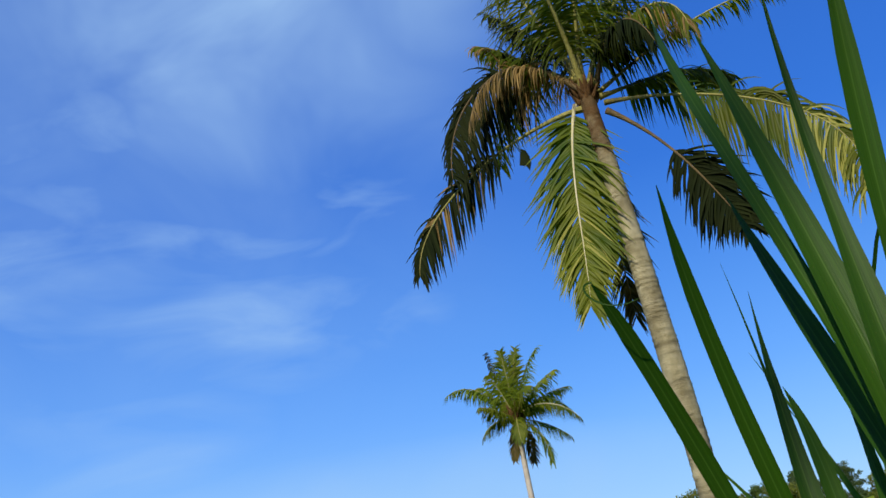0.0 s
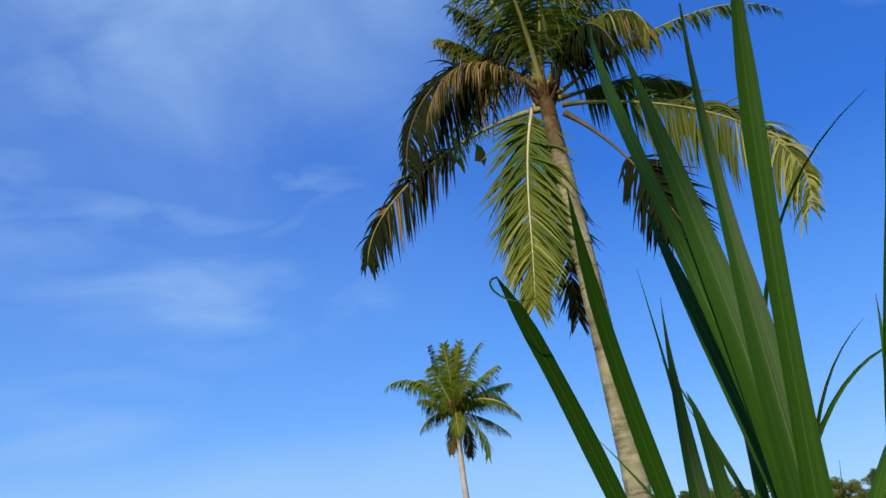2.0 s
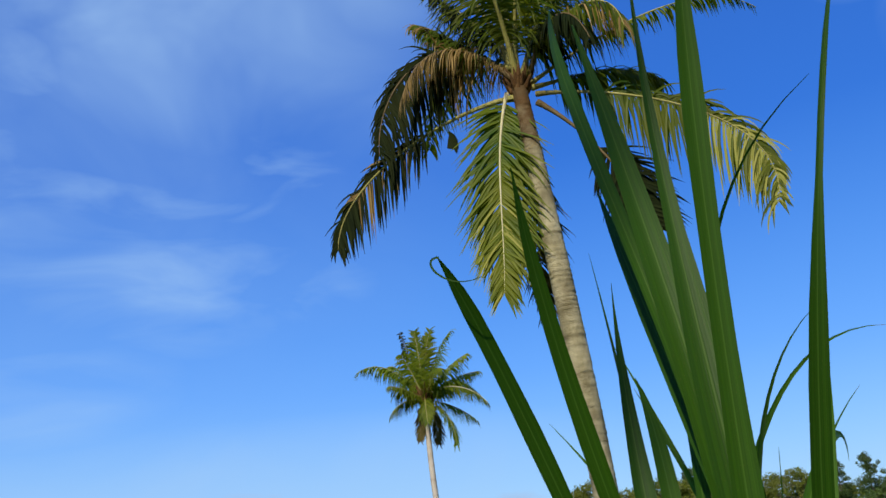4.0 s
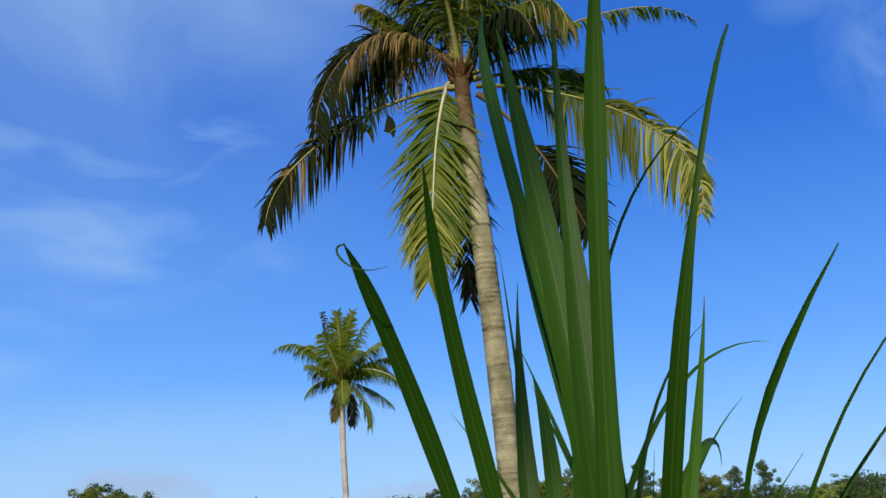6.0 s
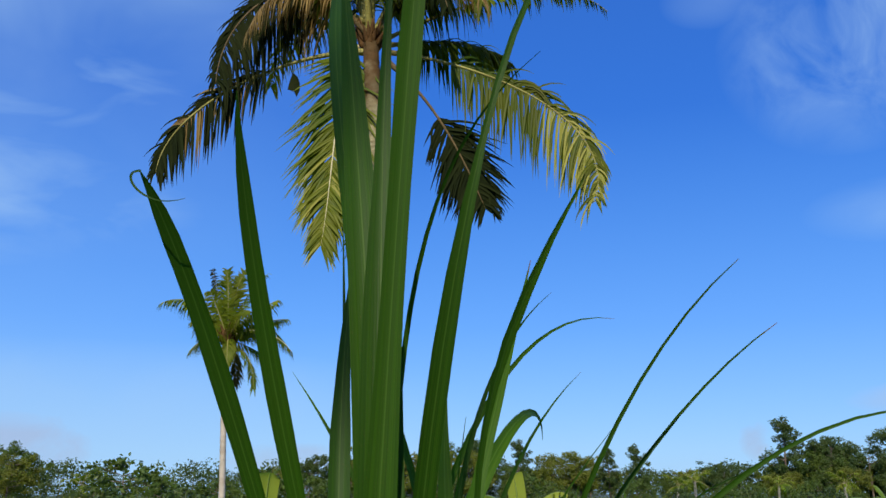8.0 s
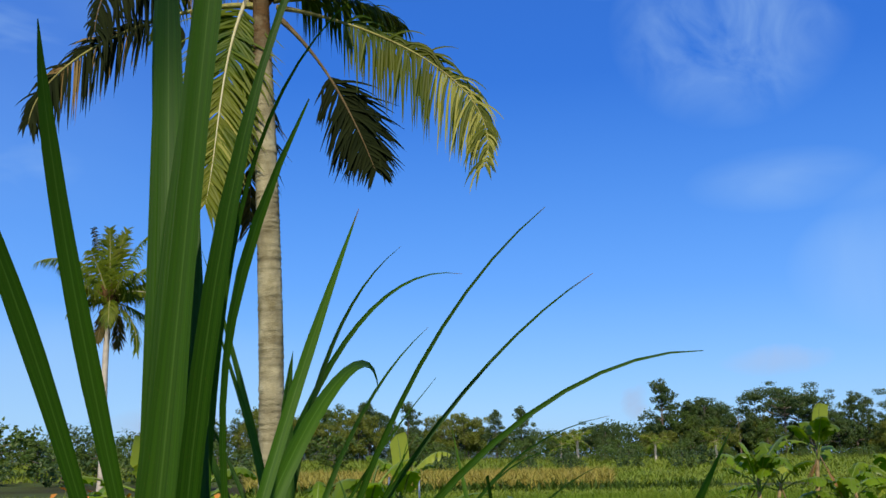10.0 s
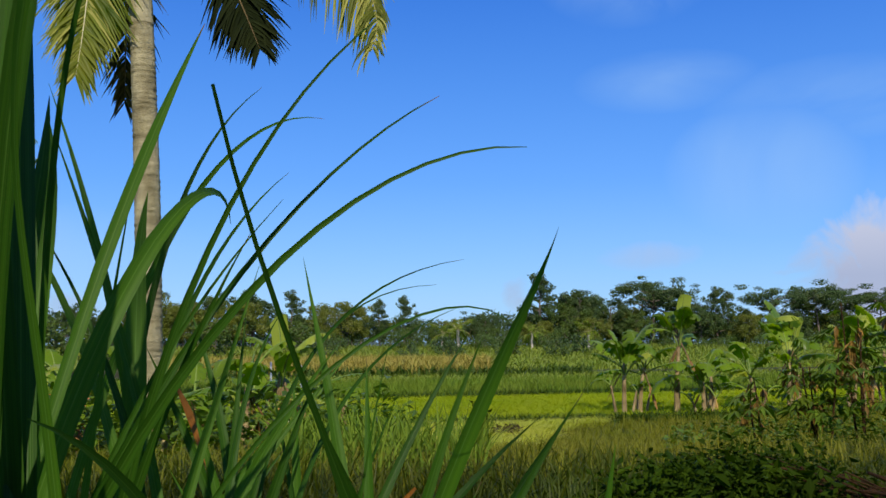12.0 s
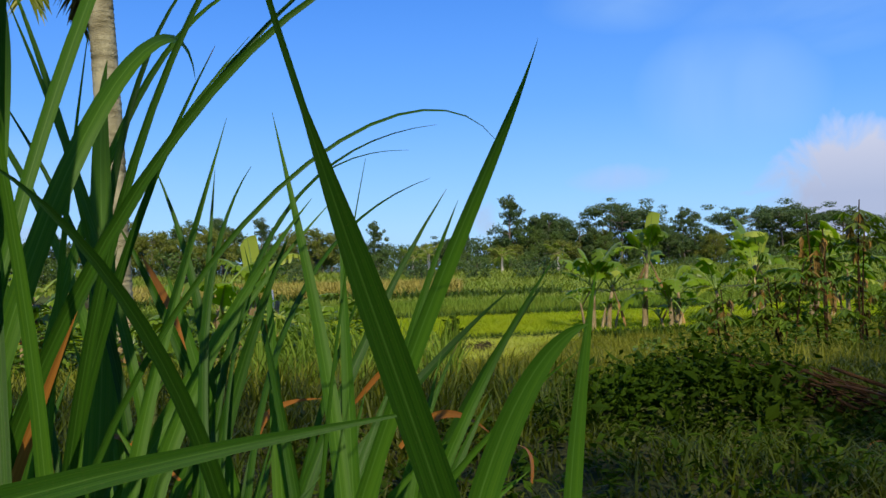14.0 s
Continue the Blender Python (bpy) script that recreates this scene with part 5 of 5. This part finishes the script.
for i in range(70):
    a, r = filler.uniform(0, 6.283), 0.16 * filler.random() ** 0.5
    b = Vector((r * math.cos(a) * 1.3, r * math.sin(a), 0.0))
    a2 = a + filler.uniform(-0.9, 0.9)
    out_r, top = filler.uniform(0.10, 0.60), filler.uniform(0.22, 0.62)
    tip = b + Vector((out_r * math.cos(a2), 0.6 * out_r * math.sin(a2) + 0.06, top))
    midp = b.lerp(tip, 0.45) + Vector((0, 0, 0.16))
    dry = filler.random() < 0.07
    blade(clump, [b, midp, tip], filler.uniform(0.010, 0.022), M_BLADE_DRY if dry else (M_BLADE if filler.random() < 0.45 else M_BLADE_PALE), (filler.uniform(-1, 1), -1, 0.2), filler.uniform(-0.8, 0.8), n=12)

for base, bend, tip, wide in (      # dead leaves sagging out of the clump
    ((0.277, 0.326, 0.464), (0.279, 0.377, 0.519), (0.375, 0.398, 0.511), 0.01),
    ((0.414, 0.122, 0.488), (0.478, 0.152, 0.551), (0.554, 0.181, 0.478), 0.01),
    ((0.199, 0.402, 0.569), (0.17, 0.462, 0.659), (0.133, 0.525, 0.724), 0.013),
    ((0.171, 0.098, 0.479), (0.108, 0.17, 0.534), (0.076, 0.234, 0.507), 0.006),
    ((0.516, -0.017, 0.468), (0.542, 0.026, 0.498), (0.538, 0.081, 0.488), 0.006),
    ((0.485, 0.413, 0.559), (0.447, 0.427, 0.517), (0.415, 0.438, 0.476), 0.008)):
    blade(clump, [base, bend, tip], wide, M_BLADE_DRY, (0.2, -1, 0.4), 0.7, n=14, label="dead orange-brown leaf")

# ---- banana plants ----
def banana_leaf(parent, base, way, length, width, mat, droop=0.5, seed=0, tilt=0.0, split=0.12, rib_mat=M_BANANA_RIB, blunt=False):
    """A banana leaf: a stout rib that arches over, and a broad blade torn into strips."""
    rng = np.random.default_rng(seed)
    b = np.array(base, dtype=float)
    w = unit(np.array(way, dtype=float))
    flat = np.array([w[0], w[1], 0.0])
    tip = b + w * length * 0.70 + flat * length * 0.28 - np.array([0, 0, droop * length * 0.6])
    curve = [b, b + w * length * 0.62, tip]
    n = 25
    pts = bezier(curve, n)
    tan = np.gradient(pts, axis=0)
    verts, faces = [], []
    ref = np.cross(w, (0, 0, 1.0))
    ref = unit(ref) if np.linalg.norm(ref) > 0.15 else np.array([1.0, 0.2, 0])
    stem = part("leaf", mesh_of("leaf", *tube(pts, np.linspace(0.017, 0.003, n), 6), rib_mat), parent)
    for sgn in (-1, 1):
        hang = (0.3 if blunt else 0.15 + 0.55 * rng.random()) + tilt * sgn
        o = len(verts)
        offs = rng.normal(0, 0.02 if blunt else 0.13, n)
        trim = 1 - (0.0 if blunt else 0.35) * rng.random(n) ** 3
        for i in range(n):
            s = i / (n - 1)
            prof = max(0.02, math.sin(math.pi * min(1.0, max(0.0, (s - 0.24) / 0.76)) ** 0.8) ** 0.6) if s > 0.24 else 0.02
            if blunt:
                prof = 0.02 if s < 0.22 else min(1.0, (s - 0.22) / 0.12, (1.015 - s) / 0.06) ** 0.5
            t = unit(tan[i])
            a = unit(ref - t * ref.dot(t))
            u = np.cross(a, t)
            for k in (0.0, 0.5, 1.0):
                h = (hang + offs[i]) * k * k
                verts.append(pts[i] + sgn * a * width * 0.5 * prof * k * trim[i] * math.cos(h) + np.array([0, 0, -1.0]) * width * 0.5 * prof * k * trim[i] * math.sin(h) + u * 0.004)
        for i in range(n - 1):
            torn = i > 4 and rng.random() < split
            for k in range(2):
                q = o + 3 * i + k
                if torn and k == 1:
                    continue
                faces.append((q, q + 1, q + 4, q + 3) if sgn > 0 else (q + 1, q, q + 3, q + 4))
    part("leaf_blade", mesh_of("leaf_blade", verts, faces, mat), stem)
    return stem


def banana_plant(at, height, leaves, seed, label, group="banana plants beside the paddy", dry=2, tall_leaf=None, girth=0.065, leaf=1.0):
    rng = np.random.default_rng(seed)
    e = thing("banana_plant", at, label, "banana plant", group)
    lean = rng.normal(0, 0.06, 2)
    spine = bezier([(0, 0, -0.1), (0, 0, height * 0.5), (lean[0], lean[1], height)], 8)
    part("pseudostem", mesh_of("pseudostem", *tube(spine, np.linspace(girth * 0.85, girth * 0.45, 8), 10), M_PSEUDO), e)
    top = spine[-1]
    for i in range(leaves + 2):
        a = i * 2.4 + rng.random() * 0.9
        foot = spine[-1 - int(rng.random() * 3.2)]
        up = 0.35 + 2.6 * rng.random() ** 1.2
        ln = leaf * (0.75 + 0.95 * rng.random()) * (0.75 + 0.3 * height)
        banana_leaf(e, foot - np.array([0, 0, 0.05]), (math.cos(a), math.sin(a), up), ln, ln * (0.23 + 0.13 * rng.random()), M_BANANA if rng.random() < 0.85 else M_BANANA_YOUNG, 0.1 + 0.75 * rng.random() ** 1.3, seed * 50 + i, split=0.22)
    for i in range(2):                     # suckers at the foot
        a = rng.random() * 6.28
        p = np.array([math.cos(a) * 0.16, math.sin(a) * 0.10, -0.03])
        q = p + np.array([math.cos(a) * 0.12, math.sin(a) * 0.05, height * (0.35 + 0.3 * rng.random())])
        part("pseudostem", mesh_of("pseudostem", *tube(bezier([p, (p + q) / 2 + np.array([0, 0, 0.05]), q], 6), np.linspace(girth * 0.55, girth * 0.25, 6), 8), M_PSEUDO), e)
        for j in range(3):
            b = a + 2.1 * j + rng.random()
            banana_leaf(e, q - np.array([0, 0, 0.03]), (math.cos(b) * 0.6, math.sin(b) * 0.6, 0.5 + 1.2 * rng.random()), 0.45 + 0.35 * rng.random(), 0.11 + 0.05 * rng.random(), M_BANANA, 0.3 + 0.6 * rng.random(), seed * 50 + 36 + 3 * i + j)
    for i in range(dry):
        a = rng.random() * 6.28
        banana_leaf(e, top - np.array([0, 0, 0.15]), (math.cos(a) * 0.40, math.sin(a) * 0.40, -0.7), 0.45 + 0.40 * rng.random(), 0.09, M_BANANA_DRY, 0.5, seed * 50 + 30 + i, 0.3, rib_mat=M_RACHIS_DARK)
    if tall_leaf:
        banana_leaf(e, top - np.array([0, 0, 0.05]), tall_leaf[0], tall_leaf[1], tall_leaf[2], M_BANANA_YOUNG, 0.02, seed * 50 + 45, -0.25, 0.0, blunt=True)
    return e


for i, (x, y, h, n, dry, label, tall_leaf) in enumerate((
    (9.0, 15.9, 1.15, 6, 1, "banana plant with two thin dark stems", None),
    (9.45, 16.1, 1.0, 5, 1, "banana plant with one upright green leaf", ((0.22, -0.1, 1.0), 1.05, 0.22)),
    (10.1, 15.8, 1.62, 7, 3, "banana plant with one upright pale new leaf", ((0.05, -0.1, 1.0), 1.25, 0.42)),
    (10.6, 15.6, 0.7, 6, 2, "young banana plant with a pale stem", None),
    (11.2, 16.3, 0.75, 6, 2, "young banana plant in sunlight", ((0.35, -0.2, 1.0), 0.70, 0.20)),
    (11.85, 15.7, 0.8, 6, 3, "young banana plant with broad sunlit leaves", None),
    (12.6, 15.6, 1.30, 7, 4, "banana plant with withered brown collar", None),
    (13.1, 16.2, 1.40, 6, 4, "banana plant with a broad sunlit upright leaf", ((0.12, -0.2, 1.0), 0.95, 0.36)),
    (13.9, 15.4, 1.35, 7, 5, "banana plant with a narrow upright new leaf", ((0.05, -0.1, 1.0), 0.95, 0.13)),
    (14.8, 16.0, 1.25, 7, 4, "banana plant among tall weeds", None),
    (15.8, 16.4, 1.25, 7, 4, "banana plant among tall weeds", None))):
    banana_plant((x, y, float(ground_height(np.array(x), np.array(y)))), h, n, 200 + i, label, dry=dry, tall_leaf=tall_leaf)
for i, (x, y, h, n, dry, label, tall_leaf) in enumerate((
    (-1.0, 9.3, 0.92, 6, 1, "banana plant with a broad upright leaf", ((0.1, -0.2, 1.0), 0.80, 0.26)),
    (-1.7, 10.4, 0.8, 2, 1, "banana plant in a leafy thicket", None),
    (1.55, 9.4, 1.0, 6, 5, "banana plant with a bright upright leaf", ((-0.1, -0.1, 1.0), 0.78, 0.20)),
    (1.85, 9.9, 0.85, 3, 4, "young banana plant with a pale stem", None),
    (1.20, 8.9, 0.85, 3, 3, "young banana plant with bright sunlit leaves", ((0.2, 0.0, 1.0), 0.50, 0.15)),
    (0.25, 8.7, 0.62, 1, 2, "young banana plant with a withered lower leaf", None),
    (-0.45, 8.5, 0.78, 6, 1, "banana plant with broad drooping leaves", None),
    (-2.6, 9.2, 0.85, 2, 1, "banana plant in a leafy thicket", None),
    (2.15, 9.1, 0.55, 1, 1, "young banana plant with a pale stem", None),
    (0.75, 10.0, 0.7, 2, 1, "young banana plant by the palm", None))):
    banana_plant((x, y, float(ground_height(np.array(x), np.array(y)))), h, n, 230 + i, label, "banana plants near the palm", dry=dry, tall_leaf=tall_leaf, girth=0.055, leaf=0.62)


# ---- cassava, shrubs and weeds ----
def palmate(rng, at, way, size, lobes=7):
    """One hand-shaped leaf of narrow lobes."""
    at, w = np.array(at, dtype=float), unit(np.array(way, dtype=float))
    a = unit(np.cross(w, (0.1, 0.2, 1.0)))
    verts, faces = [], []
    for i in range(lobes):
        th = (i - (lobes - 1) / 2) * 0.62
        d = unit(w * math.cos(th) + a * math.sin(th) + np.array([0, 0, -0.45 - 0.2 * rng.random()]))
        s = unit(np.cross(d, (0.1, 0.1, 1.0)))
        ln = size * (1 - 0.09 * abs(i - (lobes - 1) / 2)) * (0.85 + 0.3 * rng.random())
        o = len(verts)
        verts += [at, at + d * ln * 0.5 + s * ln * 0.13, at + d * ln + np.array([0, 0, -0.12 * ln]), at + d * ln * 0.5 - s * ln * 0.13]
        faces += [(o, o + 1, o + 2), (o, o + 2, o + 3)]
    return verts, faces


def cassava(at, height, seed, label, leafy=26, dead=8, stems=3, spread=1.0, bare=0.45):
    """Thin bent stems, hand-shaped leaves on long stalks, and withered ones hanging below them."""
    rng = np.random.default_rng(seed)
    e = thing("cassava_plant", at, label, "shrub", "cassava plants at the bank")
    leaves, brown = [], []
    for s in range(stems):
        a = rng.random() * 6.28
        r = (0.10 + 0.16 * rng.random()) * spread
        tall = height * (1.0 if s == 0 else 0.6 + 0.35 * rng.random())
        tip = np.array([math.cos(a) * r * 1.2, math.sin(a) * r, tall])
        spine = bezier([(math.cos(a) * 0.05, math.sin(a) * 0.05, -0.05), (math.cos(a) * r * 1.1, math.sin(a) * r * 0.5, tall * 0.5), tip], 13)
        part("stem", mesh_of("stem", *tube(spine, np.linspace(0.014, 0.006, 13), 6), M_STICK), e)
        for i in range(int(leafy * 0.7)):
            f = bare + (1 - bare) * rng.random() ** 0.8
            p = spine[min(12, int(f * 12))]
            b = rng.random() * 6.28
            w = np.array([math.cos(b), math.sin(b), 0.35 * rng.normal() + 0.15])
            q = p + w * (0.07 + 0.15 * rng.random())
            part("leaf_stalk", mesh_of("leaf_stalk", *tube([p, (p + q) / 2 + np.array([0, 0, 0.02]), q], [0.003, 0.0025, 0.002], 4, False), M_STICK), e)
            leaves.append(palmate(rng, q, w, 0.13 + 0.11 * rng.random()))
        for i in range(dead):
            f = 0.4 + 0.6 * rng.random()
            p = spine[min(12, int(f * 12))]
            b = rng.random() * 6.28
            brown.append(palmate(rng, p + np.array([math.cos(b) * 0.08, math.sin(b) * 0.08, 0.02]), (math.cos(b) * 0.25, math.sin(b) * 0.25, -1), 0.09 + 0.09 * rng.random(), 5))
    part("foliage", mesh_of("foliage", *join(leaves), M_CASSAVA, smooth=False), e)
    if brown:
        part("dead_foliage", mesh_of("dead_foliage", *join(brown), M_DEADLEAF, smooth=False), e, "hanging withered brown leaves")
    return e


for i, (x, y, h, label, leafy, dead, stems, bare) in enumerate((
    (7.22, 7.0, 1.58, "thin-stemmed cassava with a tuft of leaves at the top", 12, 3, 2, 0.85),
    (6.86, 7.05, 1.46, "cassava hung with withered brown leaves", 16, 6, 3, 0.45),
    (6.50, 7.15, 0.95, "low cassava with broad green leaves", 16, 5, 3, 0.4),
    (6.05, 7.5, 0.72, "low cassava with broad green leaves", 10, 3, 2, 0.4),
    (7.7, 7.3, 1.25, "cassava with green hand-shaped leaves", 11, 5, 3, 0.5),
    (8.3, 7.6, 1.2, "leafy cassava on the bank", 18, 6, 3, 0.4), (9.0, 8.2, 1.2, "leafy cassava on the bank", 18, 6, 3, 0.4))):
    cassava((x, y, float(ground_height(np.array(x), np.array(y)))), h, 300 + i, label, leafy, dead, stems, 1.0, bare)


def weed_patch(name, label, seed, n, xr, yr, tall, size, mat, keep=None, category="weeds"):
    """Leafy weeds: short stems with paired leaves, joined as uncountable growth."""
    rng = np.random.default_rng(seed)
    xs, ys = rng.uniform(*xr, n), rng.uniform(*yr, n)
    if keep is not None:
        k = keep(xs, ys)
        xs, ys = xs[k], ys[k]
    zs = ground_height(xs, ys)
    verts, faces = [], []
    for x, y, z in zip(xs, ys, zs):
        h = tall[0] + (tall[1] - tall[0]) * rng.random()
        lean = rng.normal(0, 0.18, 2)
        for j in range(int(5 + 7 * rng.random())):
            s = 0.15 + 0.85 * rng.random()
            p = np.array([x + lean[0] * h * s, y + lean[1] * h * s, z + h * s])
            a = rng.random() * 6.28
            d = unit(np.array([math.cos(a), math.sin(a), 0.5 * rng.normal() + 0.2]))
            sd = unit(np.cross(d, (0, 0, 1.0)) + rng.normal(0, 0.25, 3))
            ln = size * (0.6 + 0.8 * rng.random())
            o = len(verts)
            verts += [p, p + d * ln * 0.5 + sd * ln * 0.26 + np.array([0, 0, 0.04 * ln]), p + d * ln - np.array([0, 0, 0.15 * ln]), p + d * ln * 0.5 - sd * ln * 0.26 + np.array([0, 0, 0.04 * ln])]
            faces += [(o, o + 1, o + 2), (o, o + 2, o + 3)]
    return tagged(new(name, mesh_of(name, verts, faces, mat, smooth=False)), label, category, kind="stuff")


weed_patch("weed_patch", "low leafy weeds in the shaded grass", 61, 620, (1.0, 5.0), (1.3, 3.4), (0.04, 0.15), 0.045, M_HERB, wedge(5, 68))
weed_patch("weed_patch", "knee-high weeds on the edge of the bank", 62, 700, (4.0, 13.0), (6.0, 13.0), (0.10, 0.34), 0.07, M_THICKET, wedge(31, 62))
weed_patch("weed_patch", "tall dark weeds before the banana row", 68, 280, (4.0, 9.0), (5.5, 10.5), (0.15, 0.60), 0.075, M_HERB, wedge(33, 52))
weed_patch("weed_patch", "leafy thicket below the palm", 63, 1300, (-4.0, 2.6), (7.5, 12.5), (0.2, 0.75), 0.13, M_THICKET)
weed_patch("flower_patch", "orange blossoms in the thicket", 64, 26, (-2.4, -0.2), (8.0, 9.5), (0.45, 0.95), 0.08, M_FLOWER, None, "flowers")

weed_patch("weed_patch", "leafy undergrowth, shade-darkened, round the brush heap", 65, 1000, (1.7, 3.9), (2.4, 3.9), (0.05, 0.36), 0.046, M_WEED, lambda x, y: (((x - 2.9) / 0.46) ** 2 + ((y - 3.3) / 0.40) ** 2 < 1.0) & ((x < 2.95) | (y > 3.15)))
weed_patch("weed_patch", "low creeping weeds spreading from the heap", 67, 900, (1.7, 4.1), (2.3, 4.1), (0.03, 0.15), 0.044, M_WEED, lambda x, y: ((x - 3.05) / 0.72) ** 2 + ((y - 3.15) / 0.70) ** 2 < 1.0)

# brush heap
heap = thing("brush_heap", (2.8, 3.2, -0.02), "heap of dry sticks overgrown with shade-darkened weeds", "brush heap")
hr = np.random.default_rng(71)
mound_x, mound_y = np.meshgrid(np.linspace(-1.05, 1.05, 22), np.linspace(-0.75, 0.75, 18))
mz = 0.20 * np.exp(-((mound_x / 0.62) ** 2 + (mound_y / 0.48) ** 2)) + 0.03 * np.sin(9 * mound_x + 3) * np.cos(8 * mound_y) * np.exp(-((mound_x / 0.8) ** 2 + (mound_y / 0.6) ** 2)) - 0.03
part("earth_mound", mesh_of("earth_mound", np.stack([mound_x.ravel(), mound_y.ravel(), mz.ravel()], 1), [(j * 22 + i, j * 22 + i + 1, (j + 1) * 22 + i + 1, (j + 1) * 22 + i) for j in range(17) for i in range(21)], M_GROUND), heap)
for i in range(9):                          # broken, rotting stalks lying down the slope of the heap
    c = np.array([0.36 + 0.30 * hr.random(), -0.22 - 0.16 * hr.random(), 0.10 + 0.16 * hr.random()])
    a = -0.55 + hr.normal(0, 0.7)
    ln = 0.16 + 0.40 * hr.random()
    d = np.array([math.cos(a), math.sin(a) * 0.8, -0.34 + hr.normal(0, 0.12)])
    p = [c - d * ln / 2, c + hr.normal(0, 0.03, 3), c + d * ln / 2]
    r = 0.003 + 0.008 * hr.random() ** 2
    part("stalk", mesh_of("stalk", *tube(bezier(p, 7), r * np.array([0.8, 1.05, 0.95, 1.1, 0.9, 1.0, 0.6]), 7), M_STICK), heap)
for i in range(84):
    a = -0.62 + hr.normal(0, 0.35 if i % 3 else 1.0)
    along = hr.normal(0, 0.20)
    c = np.array([0.46 + 0.80 * along, -0.26 - 0.45 * along + hr.normal(0, 0.09), 0.21 - 0.26 * along - 0.13 * hr.random()])
    ln = 0.08 + 0.34 * hr.random() ** 1.6
    d = np.array([math.cos(a), math.sin(a) * 0.7, -0.30 + hr.normal(0, 0.12)])
    p = [c - d * ln / 2, c + hr.normal(0, 0.03, 3), c + d * ln / 2]
    r = 0.0015 + 0.007 * hr.random() ** 2.5
    part("stick", mesh_of("stick", *tube(bezier(p, 5), np.linspace(r, r * 0.5, 5), 6), M_STICK), heap)
ang = hr.random(700) * 6.28
rad = hr.random(700) ** 0.6
lx, ly = 0.66 * rad * np.cos(ang) + 0.06, 0.50 * rad * np.sin(ang) + 0.05
lz = 0.20 * np.exp(-((lx / 0.62) ** 2 + (ly / 0.48) ** 2)) + 0.10 * hr.random(700)
open_side = (lx > 0.18) & (ly < -0.05) & (hr.random(700) < 0.6)            # the broken side, where the sticks lie bare
lx, ly, lz = lx[~open_side], ly[~open_side], lz[~open_side]
part("weed_cover", mesh_of("weed_cover", *leaf_cloud(hr, np.stack([lx, ly, lz], 1), 0.05 + 0.09 * hr.random(len(lx)), 5200, 0.034, 0.9, 0.3), M_WEED, smooth=False), heap, "small shade-darkened green leaves over the heap")
part("creeper_leaves", mesh_of("creeper_leaves", *leaf_cloud(hr, np.stack([lx, ly, lz + 0.02], 1)[::3], 0.06 + 0.10 * hr.random(len(lx[::3])), 420, 0.070, 0.9, 0.4), M_WEED, smooth=False), heap, "broader creeper leaves trailing over the heap")
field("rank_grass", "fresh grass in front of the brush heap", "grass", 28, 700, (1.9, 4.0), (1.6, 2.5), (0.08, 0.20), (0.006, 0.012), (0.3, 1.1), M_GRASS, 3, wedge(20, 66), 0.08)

# sapling, dry tuft and posts by the paddy
sap = thing("sapling", (4.88, 12.6, float(ground_height(np.array(4.88), np.array(12.6)))), "small dark sapling at the paddy edge", "sapling")
part("stem", mesh_of("stem", *tube(bezier([(0, 0, -0.05), (0.02, 0, 0.3), (0.0, 0, 0.62)], 6), np.linspace(0.012, 0.004, 6), 6), M_STICK), sap)
sr = np.random.default_rng(72)
part("foliage", mesh_of("foliage", *leaf_cloud(sr, np.array([(0, 0, 0.15 + 0.05 * i) for i in range(10)]), np.full(10, 0.11), 160, 0.10), M_WEED, smooth=False), sap)
dry_bush = thing("dead_shrub", (5.35, 12.7, float(ground_height(np.array(5.35), np.array(12.7)))), "low rounded withered shrub", "shrub")
part("foliage", mesh_of("foliage", *leaf_cloud(sr, np.array([(0.12 * math.cos(i), 0.12 * math.sin(i), 0.12) for i in range(8)]), np.full(8, 0.15), 420, 0.05), M_DRYSHRUB, smooth=False), dry_bush)
for i, (x, y, h) in enumerate(((3.0, 24.8, 1.0), (3.9, 25.4, 0.9), (-4.2, 30.0, 1.0))):
    post = thing("fence_post", (x, y, float(ground_height(np.array(x), np.array(y)))), "thin pale post standing by the field", "post", "posts by the fields")
    part("pole", mesh_of("pole", *tube([(0, 0, -0.2), (0.01, 0, h * 0.5), (0.0, 0, h)], [0.03, 0.028, 0.026], 8), M_POST), post)

# dry litter in the grass
litter = random.Random(9)
for i in range(26):
    x, y = litter.uniform(0.2, 3.2), litter.uniform(0.9, 2.6)
    a = litter.uniform(0, 6.28)
    l = litter.uniform(0.12, 0.4)
    z = float(ground_height(np.array(x), np.array(y)))
    leaf = thing("dead_leaf", (x, y, z), "dry orange-brown grass leaf on the ground", "leaf", "dry leaves in the grass")
    blade(leaf, [(0, 0, 0.02), (l * 0.5 * math.cos(a), l * 0.5 * math.sin(a), litter.uniform(0.05, 0.12)), (l * math.cos(a), l * math.sin(a), 0.015)], litter.uniform(0.008, 0.018), M_BLADE_DRY, (0.1, -0.4, 1.0), litter.uniform(-1, 1), n=10)
